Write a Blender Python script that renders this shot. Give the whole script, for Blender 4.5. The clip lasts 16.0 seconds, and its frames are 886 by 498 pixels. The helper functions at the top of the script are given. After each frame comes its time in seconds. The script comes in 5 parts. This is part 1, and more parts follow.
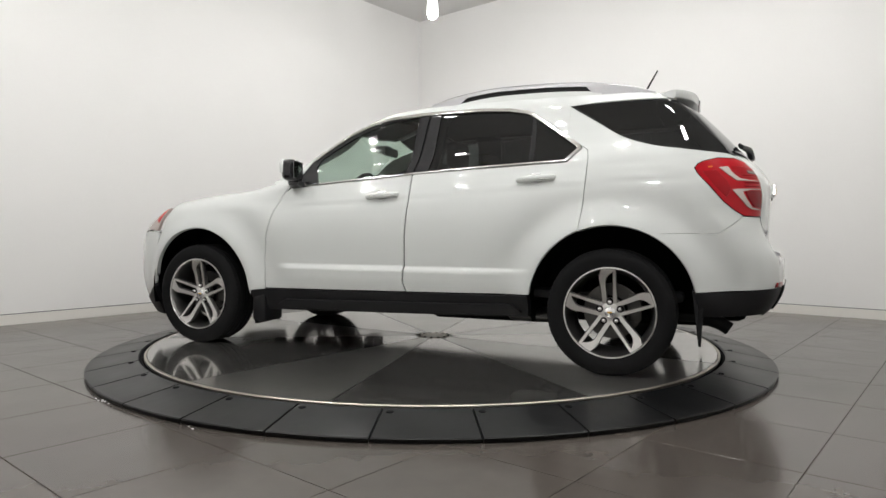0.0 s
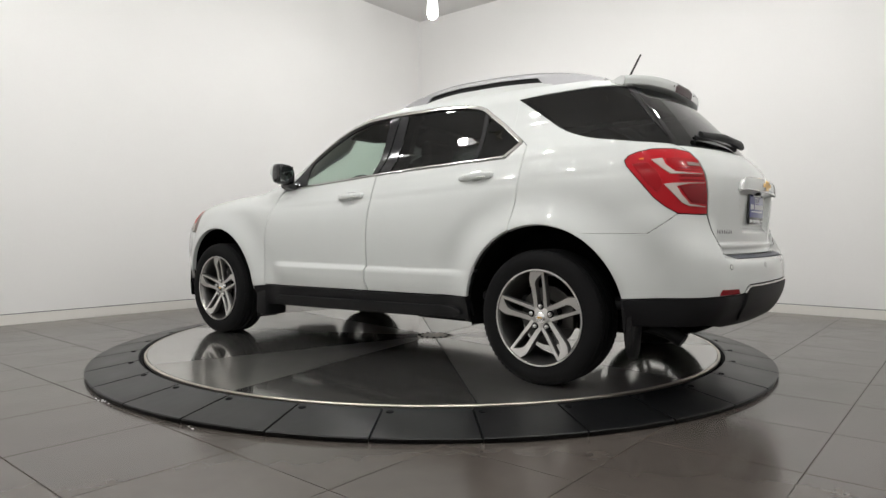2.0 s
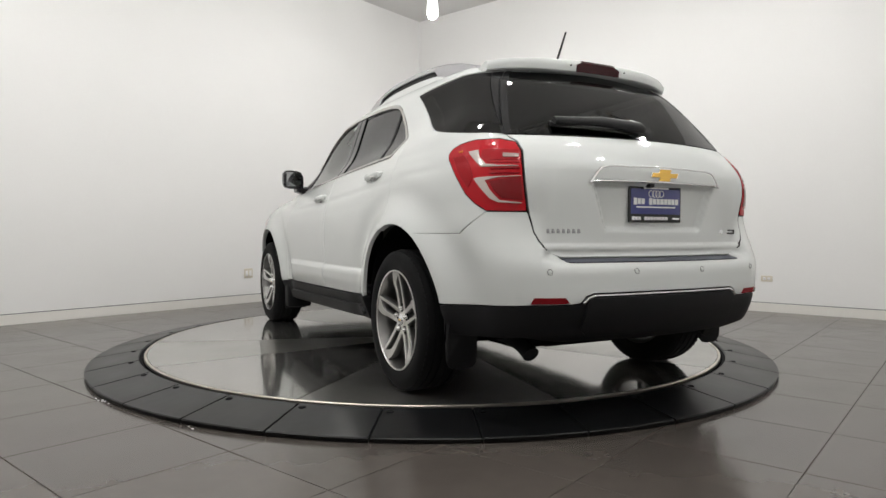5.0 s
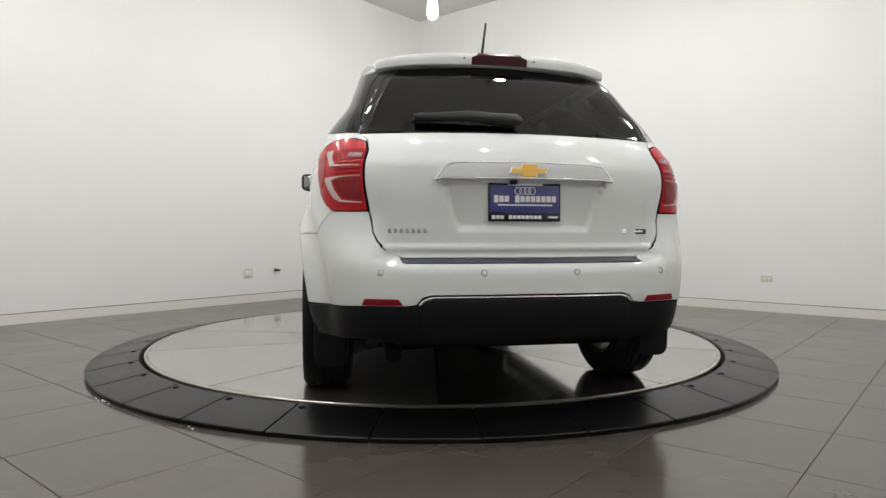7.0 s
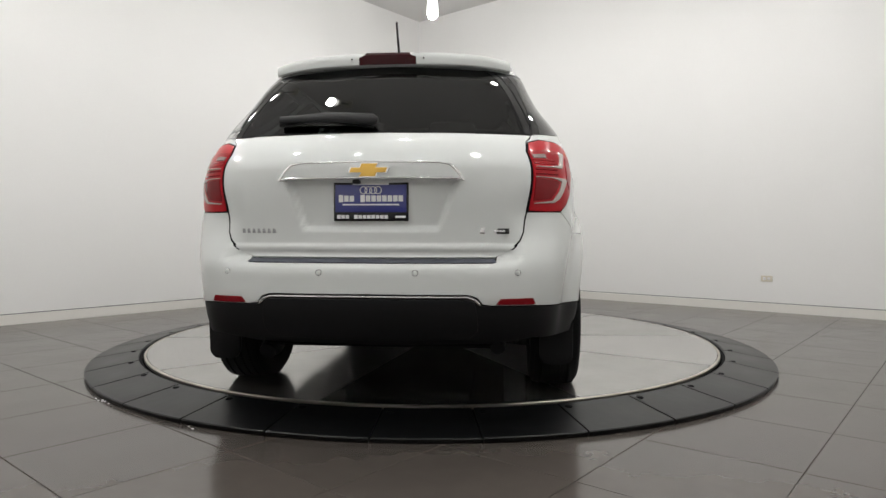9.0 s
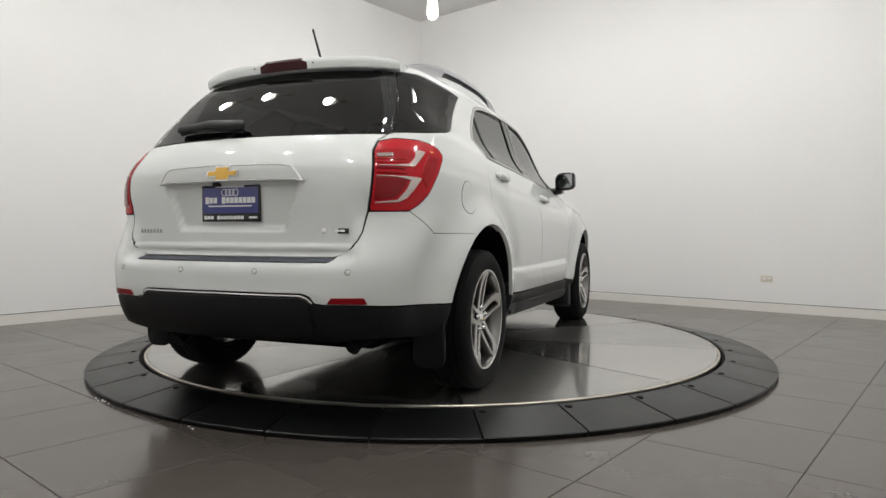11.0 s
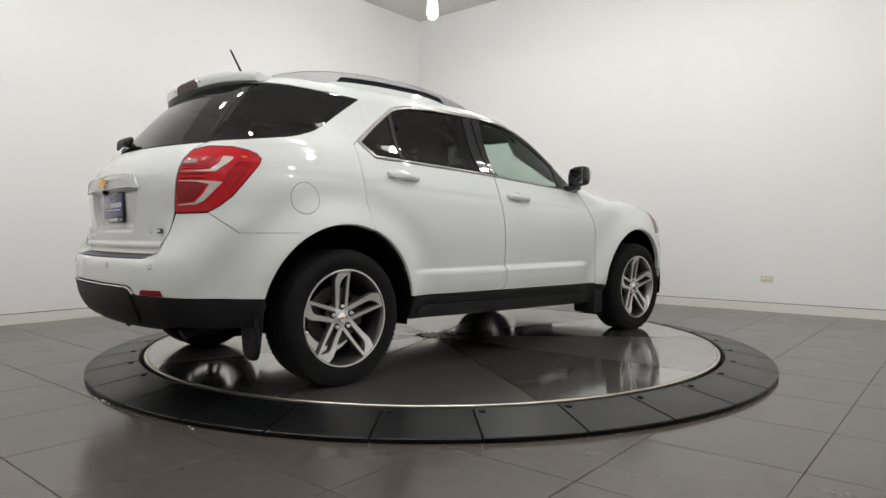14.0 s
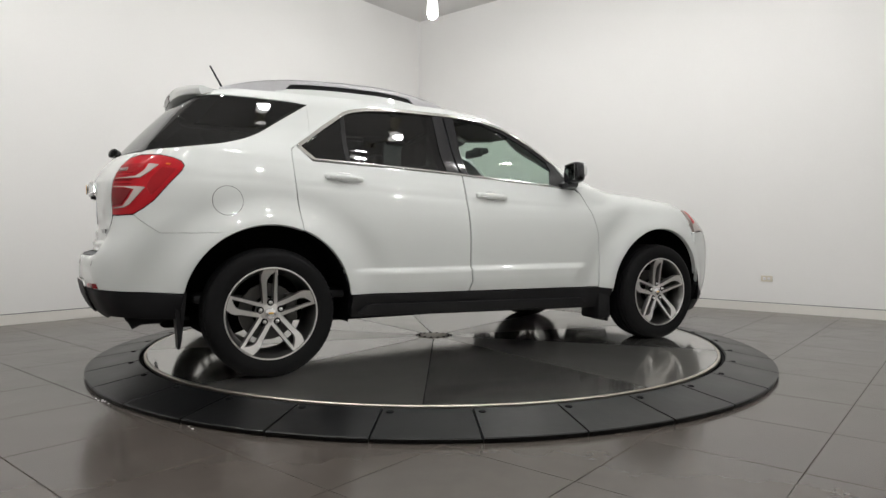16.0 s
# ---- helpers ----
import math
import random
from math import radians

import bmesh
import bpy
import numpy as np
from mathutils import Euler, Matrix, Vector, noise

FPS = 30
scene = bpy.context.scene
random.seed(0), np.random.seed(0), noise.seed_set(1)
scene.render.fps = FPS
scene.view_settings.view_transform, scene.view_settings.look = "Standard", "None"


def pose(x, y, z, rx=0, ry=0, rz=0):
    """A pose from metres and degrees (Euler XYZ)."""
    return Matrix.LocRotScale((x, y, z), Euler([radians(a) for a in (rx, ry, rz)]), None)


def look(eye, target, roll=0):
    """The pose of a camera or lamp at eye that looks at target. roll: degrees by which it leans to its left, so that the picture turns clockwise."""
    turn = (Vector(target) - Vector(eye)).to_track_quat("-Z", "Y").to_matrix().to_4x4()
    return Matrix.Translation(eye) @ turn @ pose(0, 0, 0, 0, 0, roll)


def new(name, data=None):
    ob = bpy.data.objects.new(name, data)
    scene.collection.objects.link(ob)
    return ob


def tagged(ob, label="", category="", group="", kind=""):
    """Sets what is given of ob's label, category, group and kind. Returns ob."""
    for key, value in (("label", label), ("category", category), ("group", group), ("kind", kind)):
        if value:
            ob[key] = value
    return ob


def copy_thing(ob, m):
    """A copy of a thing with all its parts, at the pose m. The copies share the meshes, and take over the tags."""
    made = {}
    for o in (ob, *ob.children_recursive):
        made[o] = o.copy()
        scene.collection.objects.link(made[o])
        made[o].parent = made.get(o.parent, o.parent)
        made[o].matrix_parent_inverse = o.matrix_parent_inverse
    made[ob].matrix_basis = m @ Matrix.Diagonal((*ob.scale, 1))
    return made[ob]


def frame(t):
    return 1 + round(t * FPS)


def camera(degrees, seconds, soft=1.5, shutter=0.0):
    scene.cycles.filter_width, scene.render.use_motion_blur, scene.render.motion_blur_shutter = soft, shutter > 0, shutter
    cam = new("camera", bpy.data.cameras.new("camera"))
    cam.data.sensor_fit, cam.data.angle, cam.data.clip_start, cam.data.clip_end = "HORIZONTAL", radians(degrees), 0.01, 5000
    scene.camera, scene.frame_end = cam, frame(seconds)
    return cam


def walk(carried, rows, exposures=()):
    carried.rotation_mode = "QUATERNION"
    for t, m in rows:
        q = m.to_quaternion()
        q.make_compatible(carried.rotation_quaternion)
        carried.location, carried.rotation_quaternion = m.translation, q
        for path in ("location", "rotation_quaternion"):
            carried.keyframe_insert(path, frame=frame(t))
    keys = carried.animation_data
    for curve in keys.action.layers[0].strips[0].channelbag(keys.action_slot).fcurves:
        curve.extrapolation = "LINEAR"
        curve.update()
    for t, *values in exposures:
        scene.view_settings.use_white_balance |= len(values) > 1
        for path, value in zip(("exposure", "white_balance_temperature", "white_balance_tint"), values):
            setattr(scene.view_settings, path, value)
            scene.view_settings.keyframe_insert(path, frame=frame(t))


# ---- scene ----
from mathutils.geometry import delaunay_2d_cdt

# The disc's top is z = 0, its centre the origin; the tiled floor lies lower.
FLOOR = -0.071
YC = 0.0218          # the car's middle line, beside the disc's centre
ROOM = 49.55         # turn of the room's walls
WALL_U, WALL_V, CEIL = 3.902, 3.6355, 4.09
BACK_U, BACK_V = -5.2, -4.9

# ---- camera ----
cam = camera(68.93, 16.0)
EYE = (0.0, -4.8907, 0.7761)
AIM = (EYE[0] + 5 * math.sin(0.0138), EYE[1] + 5 * math.cos(0.0138), EYE[2] - 5 * math.tan(0.0244))
walk(cam, [(0, look(EYE, AIM, 0.086)), (16, look(EYE, AIM, 0.086))], [(0, -0.06), (8.0, -0.06), (9.0, -0.12), (16, -0.16)])

# ---- light ----
world = bpy.data.worlds.new("world")
scene.world = world
world.use_nodes = True
world.node_tree.nodes["Background"].inputs[0].default_value = (0.9, 0.95, 1.0, 1)
world.node_tree.nodes["Background"].inputs[1].default_value = 0.05
LAMP_DOME, LAMP_BODY = 234.0, 10.0     # glow of a bulb's dome and of its frosted neck
LAMP_COLOUR = (1.0, 0.99, 0.965)


def room_xy(u, v):
    a = radians(ROOM)
    return (u * math.cos(a) - v * math.sin(a), u * math.sin(a) + v * math.cos(a))


# ---- materials ----
def material(name, colour, rough=0.5, metal=0.0, coat=0.0, grain=0.0, scale=40.0, bump=0.0, blotch=0.0, spec=0.5, piece=0.0, rough_var=0.0):
    m = bpy.data.materials.new(name)
    m.use_nodes = True
    t = m.node_tree
    b = t.nodes["Principled BSDF"]
    b.inputs["Roughness"].default_value = rough
    b.inputs["Metallic"].default_value = metal
    b.inputs["Coat Weight"].default_value = coat
    b.inputs["Coat Roughness"].default_value = 0.03
    b.inputs["Specular IOR Level"].default_value = spec
    b.inputs["Base Color"].default_value = (*colour, 1)
    link = t.links.new
    coord = t.nodes.new("ShaderNodeTexCoord")
    out = None
    if grain or blotch or piece:
        value = t.nodes.new("ShaderNodeMath")
        value.operation = "ADD"
        value.inputs[0].default_value = 1.0
        value.inputs[1].default_value = 0.0
        last = value.outputs[0]
        for amount, size in ((grain, scale), (blotch, 1.3)):
            if amount:
                n = t.nodes.new("ShaderNodeTexNoise")
                n.inputs["Scale"].default_value = size
                n.inputs["Detail"].default_value = 6
                link(coord.outputs["Object"], n.inputs["Vector"])
                k = t.nodes.new("ShaderNodeMath")
                k.operation = "MULTIPLY_ADD"
                link(n.outputs["Fac"], k.inputs[0])
                k.inputs[1].default_value = 2 * amount
                k.inputs[2].default_value = -amount
                s = t.nodes.new("ShaderNodeMath")
                s.operation = "ADD"
                link(last, s.inputs[0])
                link(k.outputs[0], s.inputs[1])
                last = s.outputs[0]
        if piece:
            info = t.nodes.new("ShaderNodeObjectInfo")
            k = t.nodes.new("ShaderNodeMath")
            k.operation = "MULTIPLY_ADD"
            link(info.outputs["Random"], k.inputs[0])
            k.inputs[1].default_value = 2 * piece
            k.inputs[2].default_value = -piece
            s = t.nodes.new("ShaderNodeMath")
            s.operation = "ADD"
            link(last, s.inputs[0])
            link(k.outputs[0], s.inputs[1])
            last = s.outputs[0]
        mul = t.nodes.new("ShaderNodeVectorMath")
        mul.operation = "SCALE"
        mul.inputs[0].default_value = colour
        link(last, mul.inputs["Scale"])
        link(mul.outputs[0], b.inputs["Base Color"])
    if rough_var:
        n = t.nodes.new("ShaderNodeTexNoise")
        n.inputs["Scale"].default_value = 3.0
        n.inputs["Detail"].default_value = 5
        link(coord.outputs["Object"], n.inputs["Vector"])
        k = t.nodes.new("ShaderNodeMath")
        k.operation = "MULTIPLY_ADD"
        link(n.outputs["Fac"], k.inputs[0])
        k.inputs[1].default_value = 2 * rough_var
        k.inputs[2].default_value = rough - rough_var
        link(k.outputs[0], b.inputs["Roughness"])
    if bump:
        n = t.nodes.new("ShaderNodeTexNoise")
        n.inputs["Scale"].default_value = scale
        n.inputs["Detail"].default_value = 4
        link(coord.outputs["Object"], n.inputs["Vector"])
        k = t.nodes.new("ShaderNodeBump")
        k.inputs["Strength"].default_value = bump
        k.inputs["Distance"].default_value = 0.002
        link(n.outputs["Fac"], k.inputs["Height"])
        link(k.outputs[0], b.inputs["Normal"])
    return m


def glass_material(name, tint, ior=1.5, rough=0.0):
    m = bpy.data.materials.new(name)
    m.use_nodes = True
    t = m.node_tree
    t.nodes.remove(t.nodes["Principled BSDF"])
    clear = t.nodes.new("ShaderNodeBsdfTransparent")
    clear.inputs[0].default_value = (*tint, 1)
    gloss = t.nodes.new("ShaderNodeBsdfGlossy")
    gloss.inputs["Roughness"].default_value = rough
    face = t.nodes.new("ShaderNodeLayerWeight")
    face.inputs[0].default_value = 0.5
    steep = t.nodes.new("ShaderNodeMath")
    steep.operation = "POWER"
    t.links.new(face.outputs["Facing"], steep.inputs[0])
    steep.inputs[1].default_value = 5.0
    fres = t.nodes.new("ShaderNodeMath")
    fres.operation = "MULTIPLY_ADD"
    t.links.new(steep.outputs[0], fres.inputs[0])
    f0 = ((ior - 1) / (ior + 1)) ** 2
    fres.inputs[1].default_value, fres.inputs[2].default_value = 1 - f0, f0
    mix = t.nodes.new("ShaderNodeMixShader")
    t.links.new(fres.outputs[0], mix.inputs[0])
    t.links.new(clear.outputs[0], mix.inputs[1])
    t.links.new(gloss.outputs[0], mix.inputs[2])
    t.links.new(mix.outputs[0], t.nodes["Material Output"].inputs[0])
    return m


def glow_material(name, colour, strength):
    m = bpy.data.materials.new(name)
    m.use_nodes = True
    b = m.node_tree.nodes["Principled BSDF"]
    b.inputs["Base Color"].default_value = (*colour, 1)
    b.inputs["Emission Color"].default_value = (*colour, 1)
    b.inputs["Emission Strength"].default_value = strength
    return m


def steel_material(name, least, most):
    """Worn steel plate: a clear reflection under a soft veil from fine brushing along each plate's own x, with scuffs."""
    m = material(name, (0.60, 0.59, 0.57), 0.085, 0.95, piece=0.07, blotch=0.08, rough_var=0.03)
    t = m.node_tree
    link = t.links.new
    clear = t.nodes["Principled BSDF"]
    veil = t.nodes.new("ShaderNodeBsdfPrincipled")
    veil.inputs["Base Color"].default_value = (0.40, 0.39, 0.37, 1)
    veil.inputs["Metallic"].default_value = 0.9
    veil.inputs["Roughness"].default_value = 0.30
    coord = t.nodes.new("ShaderNodeTexCoord")
    mapping = t.nodes.new("ShaderNodeMapping")
    mapping.inputs["Scale"].default_value = (1.5, 140, 1)
    grain = t.nodes.new("ShaderNodeTexNoise")
    grain.inputs["Scale"].default_value = 3
    grain.inputs["Detail"].default_value = 5
    link(coord.outputs["Object"], mapping.inputs[0])
    link(mapping.outputs[0], grain.inputs["Vector"])
    bump = t.nodes.new("ShaderNodeBump")
    bump.inputs["Strength"].default_value = 0.03
    bump.inputs["Distance"].default_value = 0.001
    link(grain.outputs["Fac"], bump.inputs["Height"])
    link(bump.outputs[0], clear.inputs["Normal"])
    link(bump.outputs[0], veil.inputs["Normal"])
    scuff = t.nodes.new("ShaderNodeTexNoise")
    scuff.inputs["Scale"].default_value = 2.2
    scuff.inputs["Detail"].default_value = 7
    scuff.inputs["Roughness"].default_value = 0.65
    link(coord.outputs["Object"], scuff.inputs["Vector"])
    info = t.nodes.new("ShaderNodeObjectInfo")
    own = t.nodes.new("ShaderNodeMath")
    own.operation = "MULTIPLY_ADD"
    link(info.outputs["Random"], own.inputs[0])
    own.inputs[1].default_value, own.inputs[2].default_value = 0.08, least
    share = t.nodes.new("ShaderNodeMath")
    share.operation = "MULTIPLY_ADD"
    link(scuff.outputs["Fac"], share.inputs[0])
    share.inputs[1].default_value = most - least
    link(own.outputs[0], share.inputs[2])
    mix = t.nodes.new("ShaderNodeMixShader")
    link(share.outputs[0], mix.inputs[0])
    link(clear.outputs[0], mix.inputs[1])
    link(veil.outputs[0], mix.inputs[2])
    link(mix.outputs[0], t.nodes["Material Output"].inputs[0])
    return m


WALL = material("white_wall_paint", (0.83, 0.825, 0.815), 0.6, grain=0.015, scale=60, bump=0.08, blotch=0.02)
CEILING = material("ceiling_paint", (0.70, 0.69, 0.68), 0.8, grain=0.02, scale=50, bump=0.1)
SKIRT = material("skirting_paint", (0.78, 0.76, 0.72), 0.45, grain=0.03, scale=30)
# the dark colour stands in for the shade inside the gap over the skirting
GAP_SHADE = material("reveal_gap_shade", (0.10, 0.105, 0.115), 0.5, 0.3)
TILE = material("grey_porcelain_tile", (0.084, 0.073, 0.065), 0.18, grain=0.10, scale=9, blotch=0.10, piece=0.05, rough_var=0.07)
GROUT = material("tile_grout", (0.075, 0.062, 0.053), 0.8, grain=0.1)
RUBBER = material("black_ramp_rubber", (0.0060, 0.0062, 0.0068), 0.32, spec=0.28, grain=0.25, scale=25, bump=0.15, blotch=0.15, piece=0.1, rough_var=0.1)
STEEL = steel_material("brushed_steel", 0.30, 0.46)
STEEL_WORN = steel_material("polished_steel", 0.08, 0.18)
RIM_STEEL = material("polished_edge", (0.55, 0.51, 0.45), 0.34, 1.0)
DARK = material("dark_gap", (0.006, 0.006, 0.007), 0.8, spec=0.1)
PAINT = material("white_car_paint", (0.622, 0.642, 0.632), 0.40, coat=1.0, spec=0.2)
CLAD = material("black_plastic_cladding", (0.006, 0.006, 0.007), 0.5, spec=0.25, grain=0.15, scale=300, bump=0.1)
GLOSS_BLACK = material("gloss_black_trim", (0.012, 0.012, 0.014), 0.12)
CHROME = material("chrome", (0.86, 0.86, 0.86), 0.09, 1.0)
SATIN = material("satin_silver", (0.76, 0.76, 0.77), 0.25, 1.0)
MACHINED = material("machined_alloy", (0.68, 0.67, 0.655), 0.28, 1.0)
BARREL = material("grey_rim_barrel", (0.20, 0.197, 0.193), 0.28, 0.9)
GUNMETAL = material("dark_alloy", (0.17, 0.165, 0.16), 0.35, 0.7)
TYRE = material("tyre_rubber", (0.007, 0.007, 0.0075), 0.75, spec=0.14, grain=0.2, scale=60, bump=0.1)
LINER = material("arch_liner", (0.004, 0.004, 0.0045), 0.95, spec=0.06, grain=0.2, scale=30)
CABIN = material("cabin_trim", (0.022, 0.022, 0.024), 0.7, grain=0.1, scale=200)
SEAT = material("grey_seat_cloth", (0.17, 0.165, 0.155), 0.85, grain=0.1, scale=250, bump=0.2)
CLEAR = glass_material("clear_green_glass", (0.74, 0.84, 0.78))
TINT = glass_material("tinted_glass", (0.055, 0.06, 0.062), 1.55)
FRIT = material("black_glass_edge", (0.006, 0.006, 0.007), 0.04)
RED = material("red_lens", (0.42, 0.003, 0.010), 0.3, coat=0.25, spec=0.12)
RED_DEEP = material("deep_red_lens", (0.30, 0.002, 0.007), 0.3, coat=0.25, spec=0.12)
AMBER = material("amber_reflector", (0.70, 0.16, 0.03), 0.2, coat=0.3)
RAIL = material("brushed_silver_rail", (0.50, 0.50, 0.52), 0.35, 1.0, grain=0.05, scale=80)
RED_DARK = material("dark_red_lens", (0.20, 0.003, 0.007), 0.2, coat=0.1, spec=0.25)
LAMP_WHITE = material("clear_lens", (0.48, 0.40, 0.37), 0.14, coat=1.0)
LAMP_GREY = material("grey_reversing_lens", (0.27, 0.19, 0.18), 0.2, coat=1.0)
GOLD = material("gold_badge", (0.80, 0.50, 0.12), 0.3, 0.8)
BLUE = material("blue_plate", (0.028, 0.035, 0.20), 0.35, coat=0.5)
PRINT = material("white_print", (0.75, 0.75, 0.76), 0.5)
MIRROR = material("mirror_glass", (0.30, 0.31, 0.32), 0.01, 1.0)
PLASTIC = material("ivory_plastic", (0.64, 0.59, 0.49), 0.4)
GLOW = glow_material("lamp_glow", LAMP_COLOUR, LAMP_DOME)
GLOW_NECK = glow_material("lamp_neck_glow", LAMP_COLOUR, LAMP_BODY)
PAD = material("step_pad", (0.05, 0.055, 0.075), 0.5, grain=0.1)
BRIGHT = material("bright_trim", (0.55, 0.54, 0.52), 0.16, 1.0)
MAROON = material("dark_maroon_lens", (0.030, 0.001, 0.003), 0.2, spec=0.25)
LETTER = material("grey_letters", (0.32, 0.32, 0.33), 0.3, 0.8)
BRAKE = material("brake_steel", (0.09, 0.088, 0.085), 0.45, 1.0)


# ---- mesh helpers ----
def obj(name, bm, mat, parent=None, label="", smooth=True):
    me = bpy.data.meshes.new(name)
    bm.normal_update()
    bm.to_mesh(me)
    bm.free()
    for m in (mat if isinstance(mat, (list, tuple)) else [mat]):
        me.materials.append(m)
    if smooth:
        me.shade_smooth()
        me.set_sharp_from_angle(angle=radians(42))
    ob = new(name, me)
    ob.parent = parent
    if label:
        ob["label"] = label
    return ob


def part(name, bm, mat, parent, label="", smooth=True):
    return obj(name, bm, mat, parent, label, smooth)


def box(w, d, h, at=(0, 0, 0), bevel=0.0, segments=2, rot=None):
    bm = bmesh.new()
    bmesh.ops.create_cube(bm, size=1)
    bmesh.ops.scale(bm, vec=(w, d, h), verts=bm.verts)
    if bevel:
        bmesh.ops.bevel(bm, geom=bm.edges[:], offset=bevel, segments=segments, affect="EDGES", profile=0.5)
    if rot:
        bmesh.ops.transform(bm, matrix=pose(0, 0, 0, *rot), verts=bm.verts)
    bmesh.ops.translate(bm, vec=at, verts=bm.verts)
    return bm


def merge(*bms):
    out = bmesh.new()
    for b in bms:
        me = bpy.data.meshes.new("t")
        b.to_mesh(me)
        b.free()
        out.from_mesh(me)
        bpy.data.meshes.remove(me)
    return out


def prism(outline, z0, z1, bevel=0.0):
    """A flat shape in x, y, pulled up from z0 to z1."""
    bm = bmesh.new()
    top = [bm.verts.new((x, y, z1)) for x, y in outline]
    low = [bm.verts.new((x, y, z0)) for x, y in outline]
    bm.faces.new(top)
    bm.faces.new(low[::-1])
    n = len(top)
    for i in range(n):
        bm.faces.new((top[i - 1], low[i - 1], low[i], top[i]))
    bmesh.ops.recalc_face_normals(bm, faces=bm.faces)
    if bevel:
        edges = [e for e in bm.edges if all(abs(v.co.z - z1) < 1e-6 for v in e.verts)]
        bmesh.ops.bevel(bm, geom=edges, offset=bevel, segments=2, affect="EDGES", profile=0.5)
    return bm


def lathe(profile, segments=64, axis="y", closed=False):
    """Turns pairs of (radius, along) round the axis."""
    bm = bmesh.new()
    rings = []
    for r, a in profile:
        ring = []
        for i in range(segments):
            t = 2 * math.pi * i / segments
            c, s = r * math.cos(t), r * math.sin(t)
            ring.append(bm.verts.new((c, a, s) if axis == "y" else (c, s, a)))
        rings.append(ring)
    pairs = list(zip(rings, rings[1:])) + ([(rings[-1], rings[0])] if closed else [])
    for a, b in pairs:
        for i in range(segments):
            j = (i + 1) % segments
            bm.faces.new((a[i], a[j], b[j], b[i]))
    bmesh.ops.recalc_face_normals(bm, faces=bm.faces)
    return bm


def rod(points, radius, sides=10):
    """A round bar along points."""
    bm = bmesh.new()
    pts = [Vector(q) for q in points]
    rings = []
    up = Vector((0.13, 0.31, 0.94)).normalized()
    for i, q in enumerate(pts):
        d = (pts[min(i + 1, len(pts) - 1)] - pts[max(i - 1, 0)]).normalized()
        a = d.cross(up).normalized()
        b = a.cross(d)
        r = radius[i] if isinstance(radius, (list, tuple)) else radius
        rings.append([bm.verts.new(q + r * (a * math.cos(t) + b * math.sin(t))) for t in np.linspace(0, 2 * math.pi, sides, endpoint=False)])
    for a, b in zip(rings, rings[1:]):
        for i in range(sides):
            bm.faces.new((a[i], a[(i + 1) % sides], b[(i + 1) % sides], b[i]))
    bm.faces.new(rings[0][::-1])
    bm.faces.new(rings[-1])
    bmesh.ops.recalc_face_normals(bm, faces=bm.faces)
    return bm


def loft(rows, cap=True, closed=True):
    """Skins rings (lists of points of one length)."""
    bm = bmesh.new()
    rings = [[bm.verts.new(q) for q in row] for row in rows]
    n = len(rings[0])
    for a, b in zip(rings, rings[1:]):
        for i in range(n if closed else n - 1):
            j = (i + 1) % n
            bm.faces.new((a[i], a[j], b[j], b[i]))
    if cap:
        bm.faces.new(rings[0][::-1])
        bm.faces.new(rings[-1])
    bmesh.ops.recalc_face_normals(bm, faces=bm.faces)
    return bm


# ---- the room ----
turn = pose(0, 0, 0, 0, 0, ROOM)


def wall(name, u0, v0, u1, v1, z0, z1, label):
    bm = box(u1 - u0, v1 - v0, z1 - z0, ((u0 + u1) / 2, (v0 + v1) / 2, (z0 + z1) / 2))
    ob = obj(name, bm, WALL, smooth=False)
    ob.matrix_basis = turn
    return tagged(ob, label, "wall", kind="structure")


BASE_TOP = FLOOR + 0.0952
wall("wall_east", WALL_U, BACK_V, WALL_U + 0.15, WALL_V + 0.15, BASE_TOP + 0.008, CEIL, "smooth white painted showroom wall with a socket")
wall("wall_north", BACK_U, WALL_V, WALL_U, WALL_V + 0.15, BASE_TOP + 0.008, CEIL, "smooth white painted showroom wall with a switch plate")
wall("wall_west", BACK_U - 0.15, BACK_V, BACK_U, WALL_V + 0.15, FLOOR, CEIL, "plain white painted showroom wall")
wall("wall_south", BACK_U - 0.15, BACK_V - 0.15, WALL_U + 0.15, BACK_V, FLOOR, CEIL, "plain white painted showroom wall")


def skirting(name, u0, v0, u1, v1, mat, z0, z1):
    ob = obj(name, box(u1 - u0, v1 - v0, z1 - z0, ((u0 + u1) / 2, (v0 + v1) / 2, (z0 + z1) / 2), 0.002 if mat is SKIRT else 0), mat, smooth=False)
    ob.matrix_basis = turn
    return tagged(ob, "low white painted skirting board" if mat is SKIRT else "thin strip above the skirting, coloured dark as the gap's shade", "baseboard", kind="structure")


skirting("baseboard", WALL_U - 0.003, BACK_V, WALL_U + 0.15, WALL_V - 0.003, SKIRT, FLOOR, BASE_TOP)
skirting("baseboard", BACK_U, WALL_V - 0.003, WALL_U + 0.15, WALL_V + 0.15, SKIRT, FLOOR, BASE_TOP)
# recessed strips, coloured dark for the shade in the gap
skirting("trim", WALL_U + 0.012, BACK_V, WALL_U + 0.14, WALL_V, GAP_SHADE, BASE_TOP, BASE_TOP + 0.008)
skirting("trim", BACK_U, WALL_V + 0.012, WALL_U, WALL_V + 0.14, GAP_SHADE, BASE_TOP, BASE_TOP + 0.008)

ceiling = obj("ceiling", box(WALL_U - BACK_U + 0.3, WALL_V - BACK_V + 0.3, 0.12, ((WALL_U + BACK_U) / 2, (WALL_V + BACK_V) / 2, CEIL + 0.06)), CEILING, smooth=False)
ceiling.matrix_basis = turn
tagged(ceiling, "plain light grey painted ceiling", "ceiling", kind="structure")

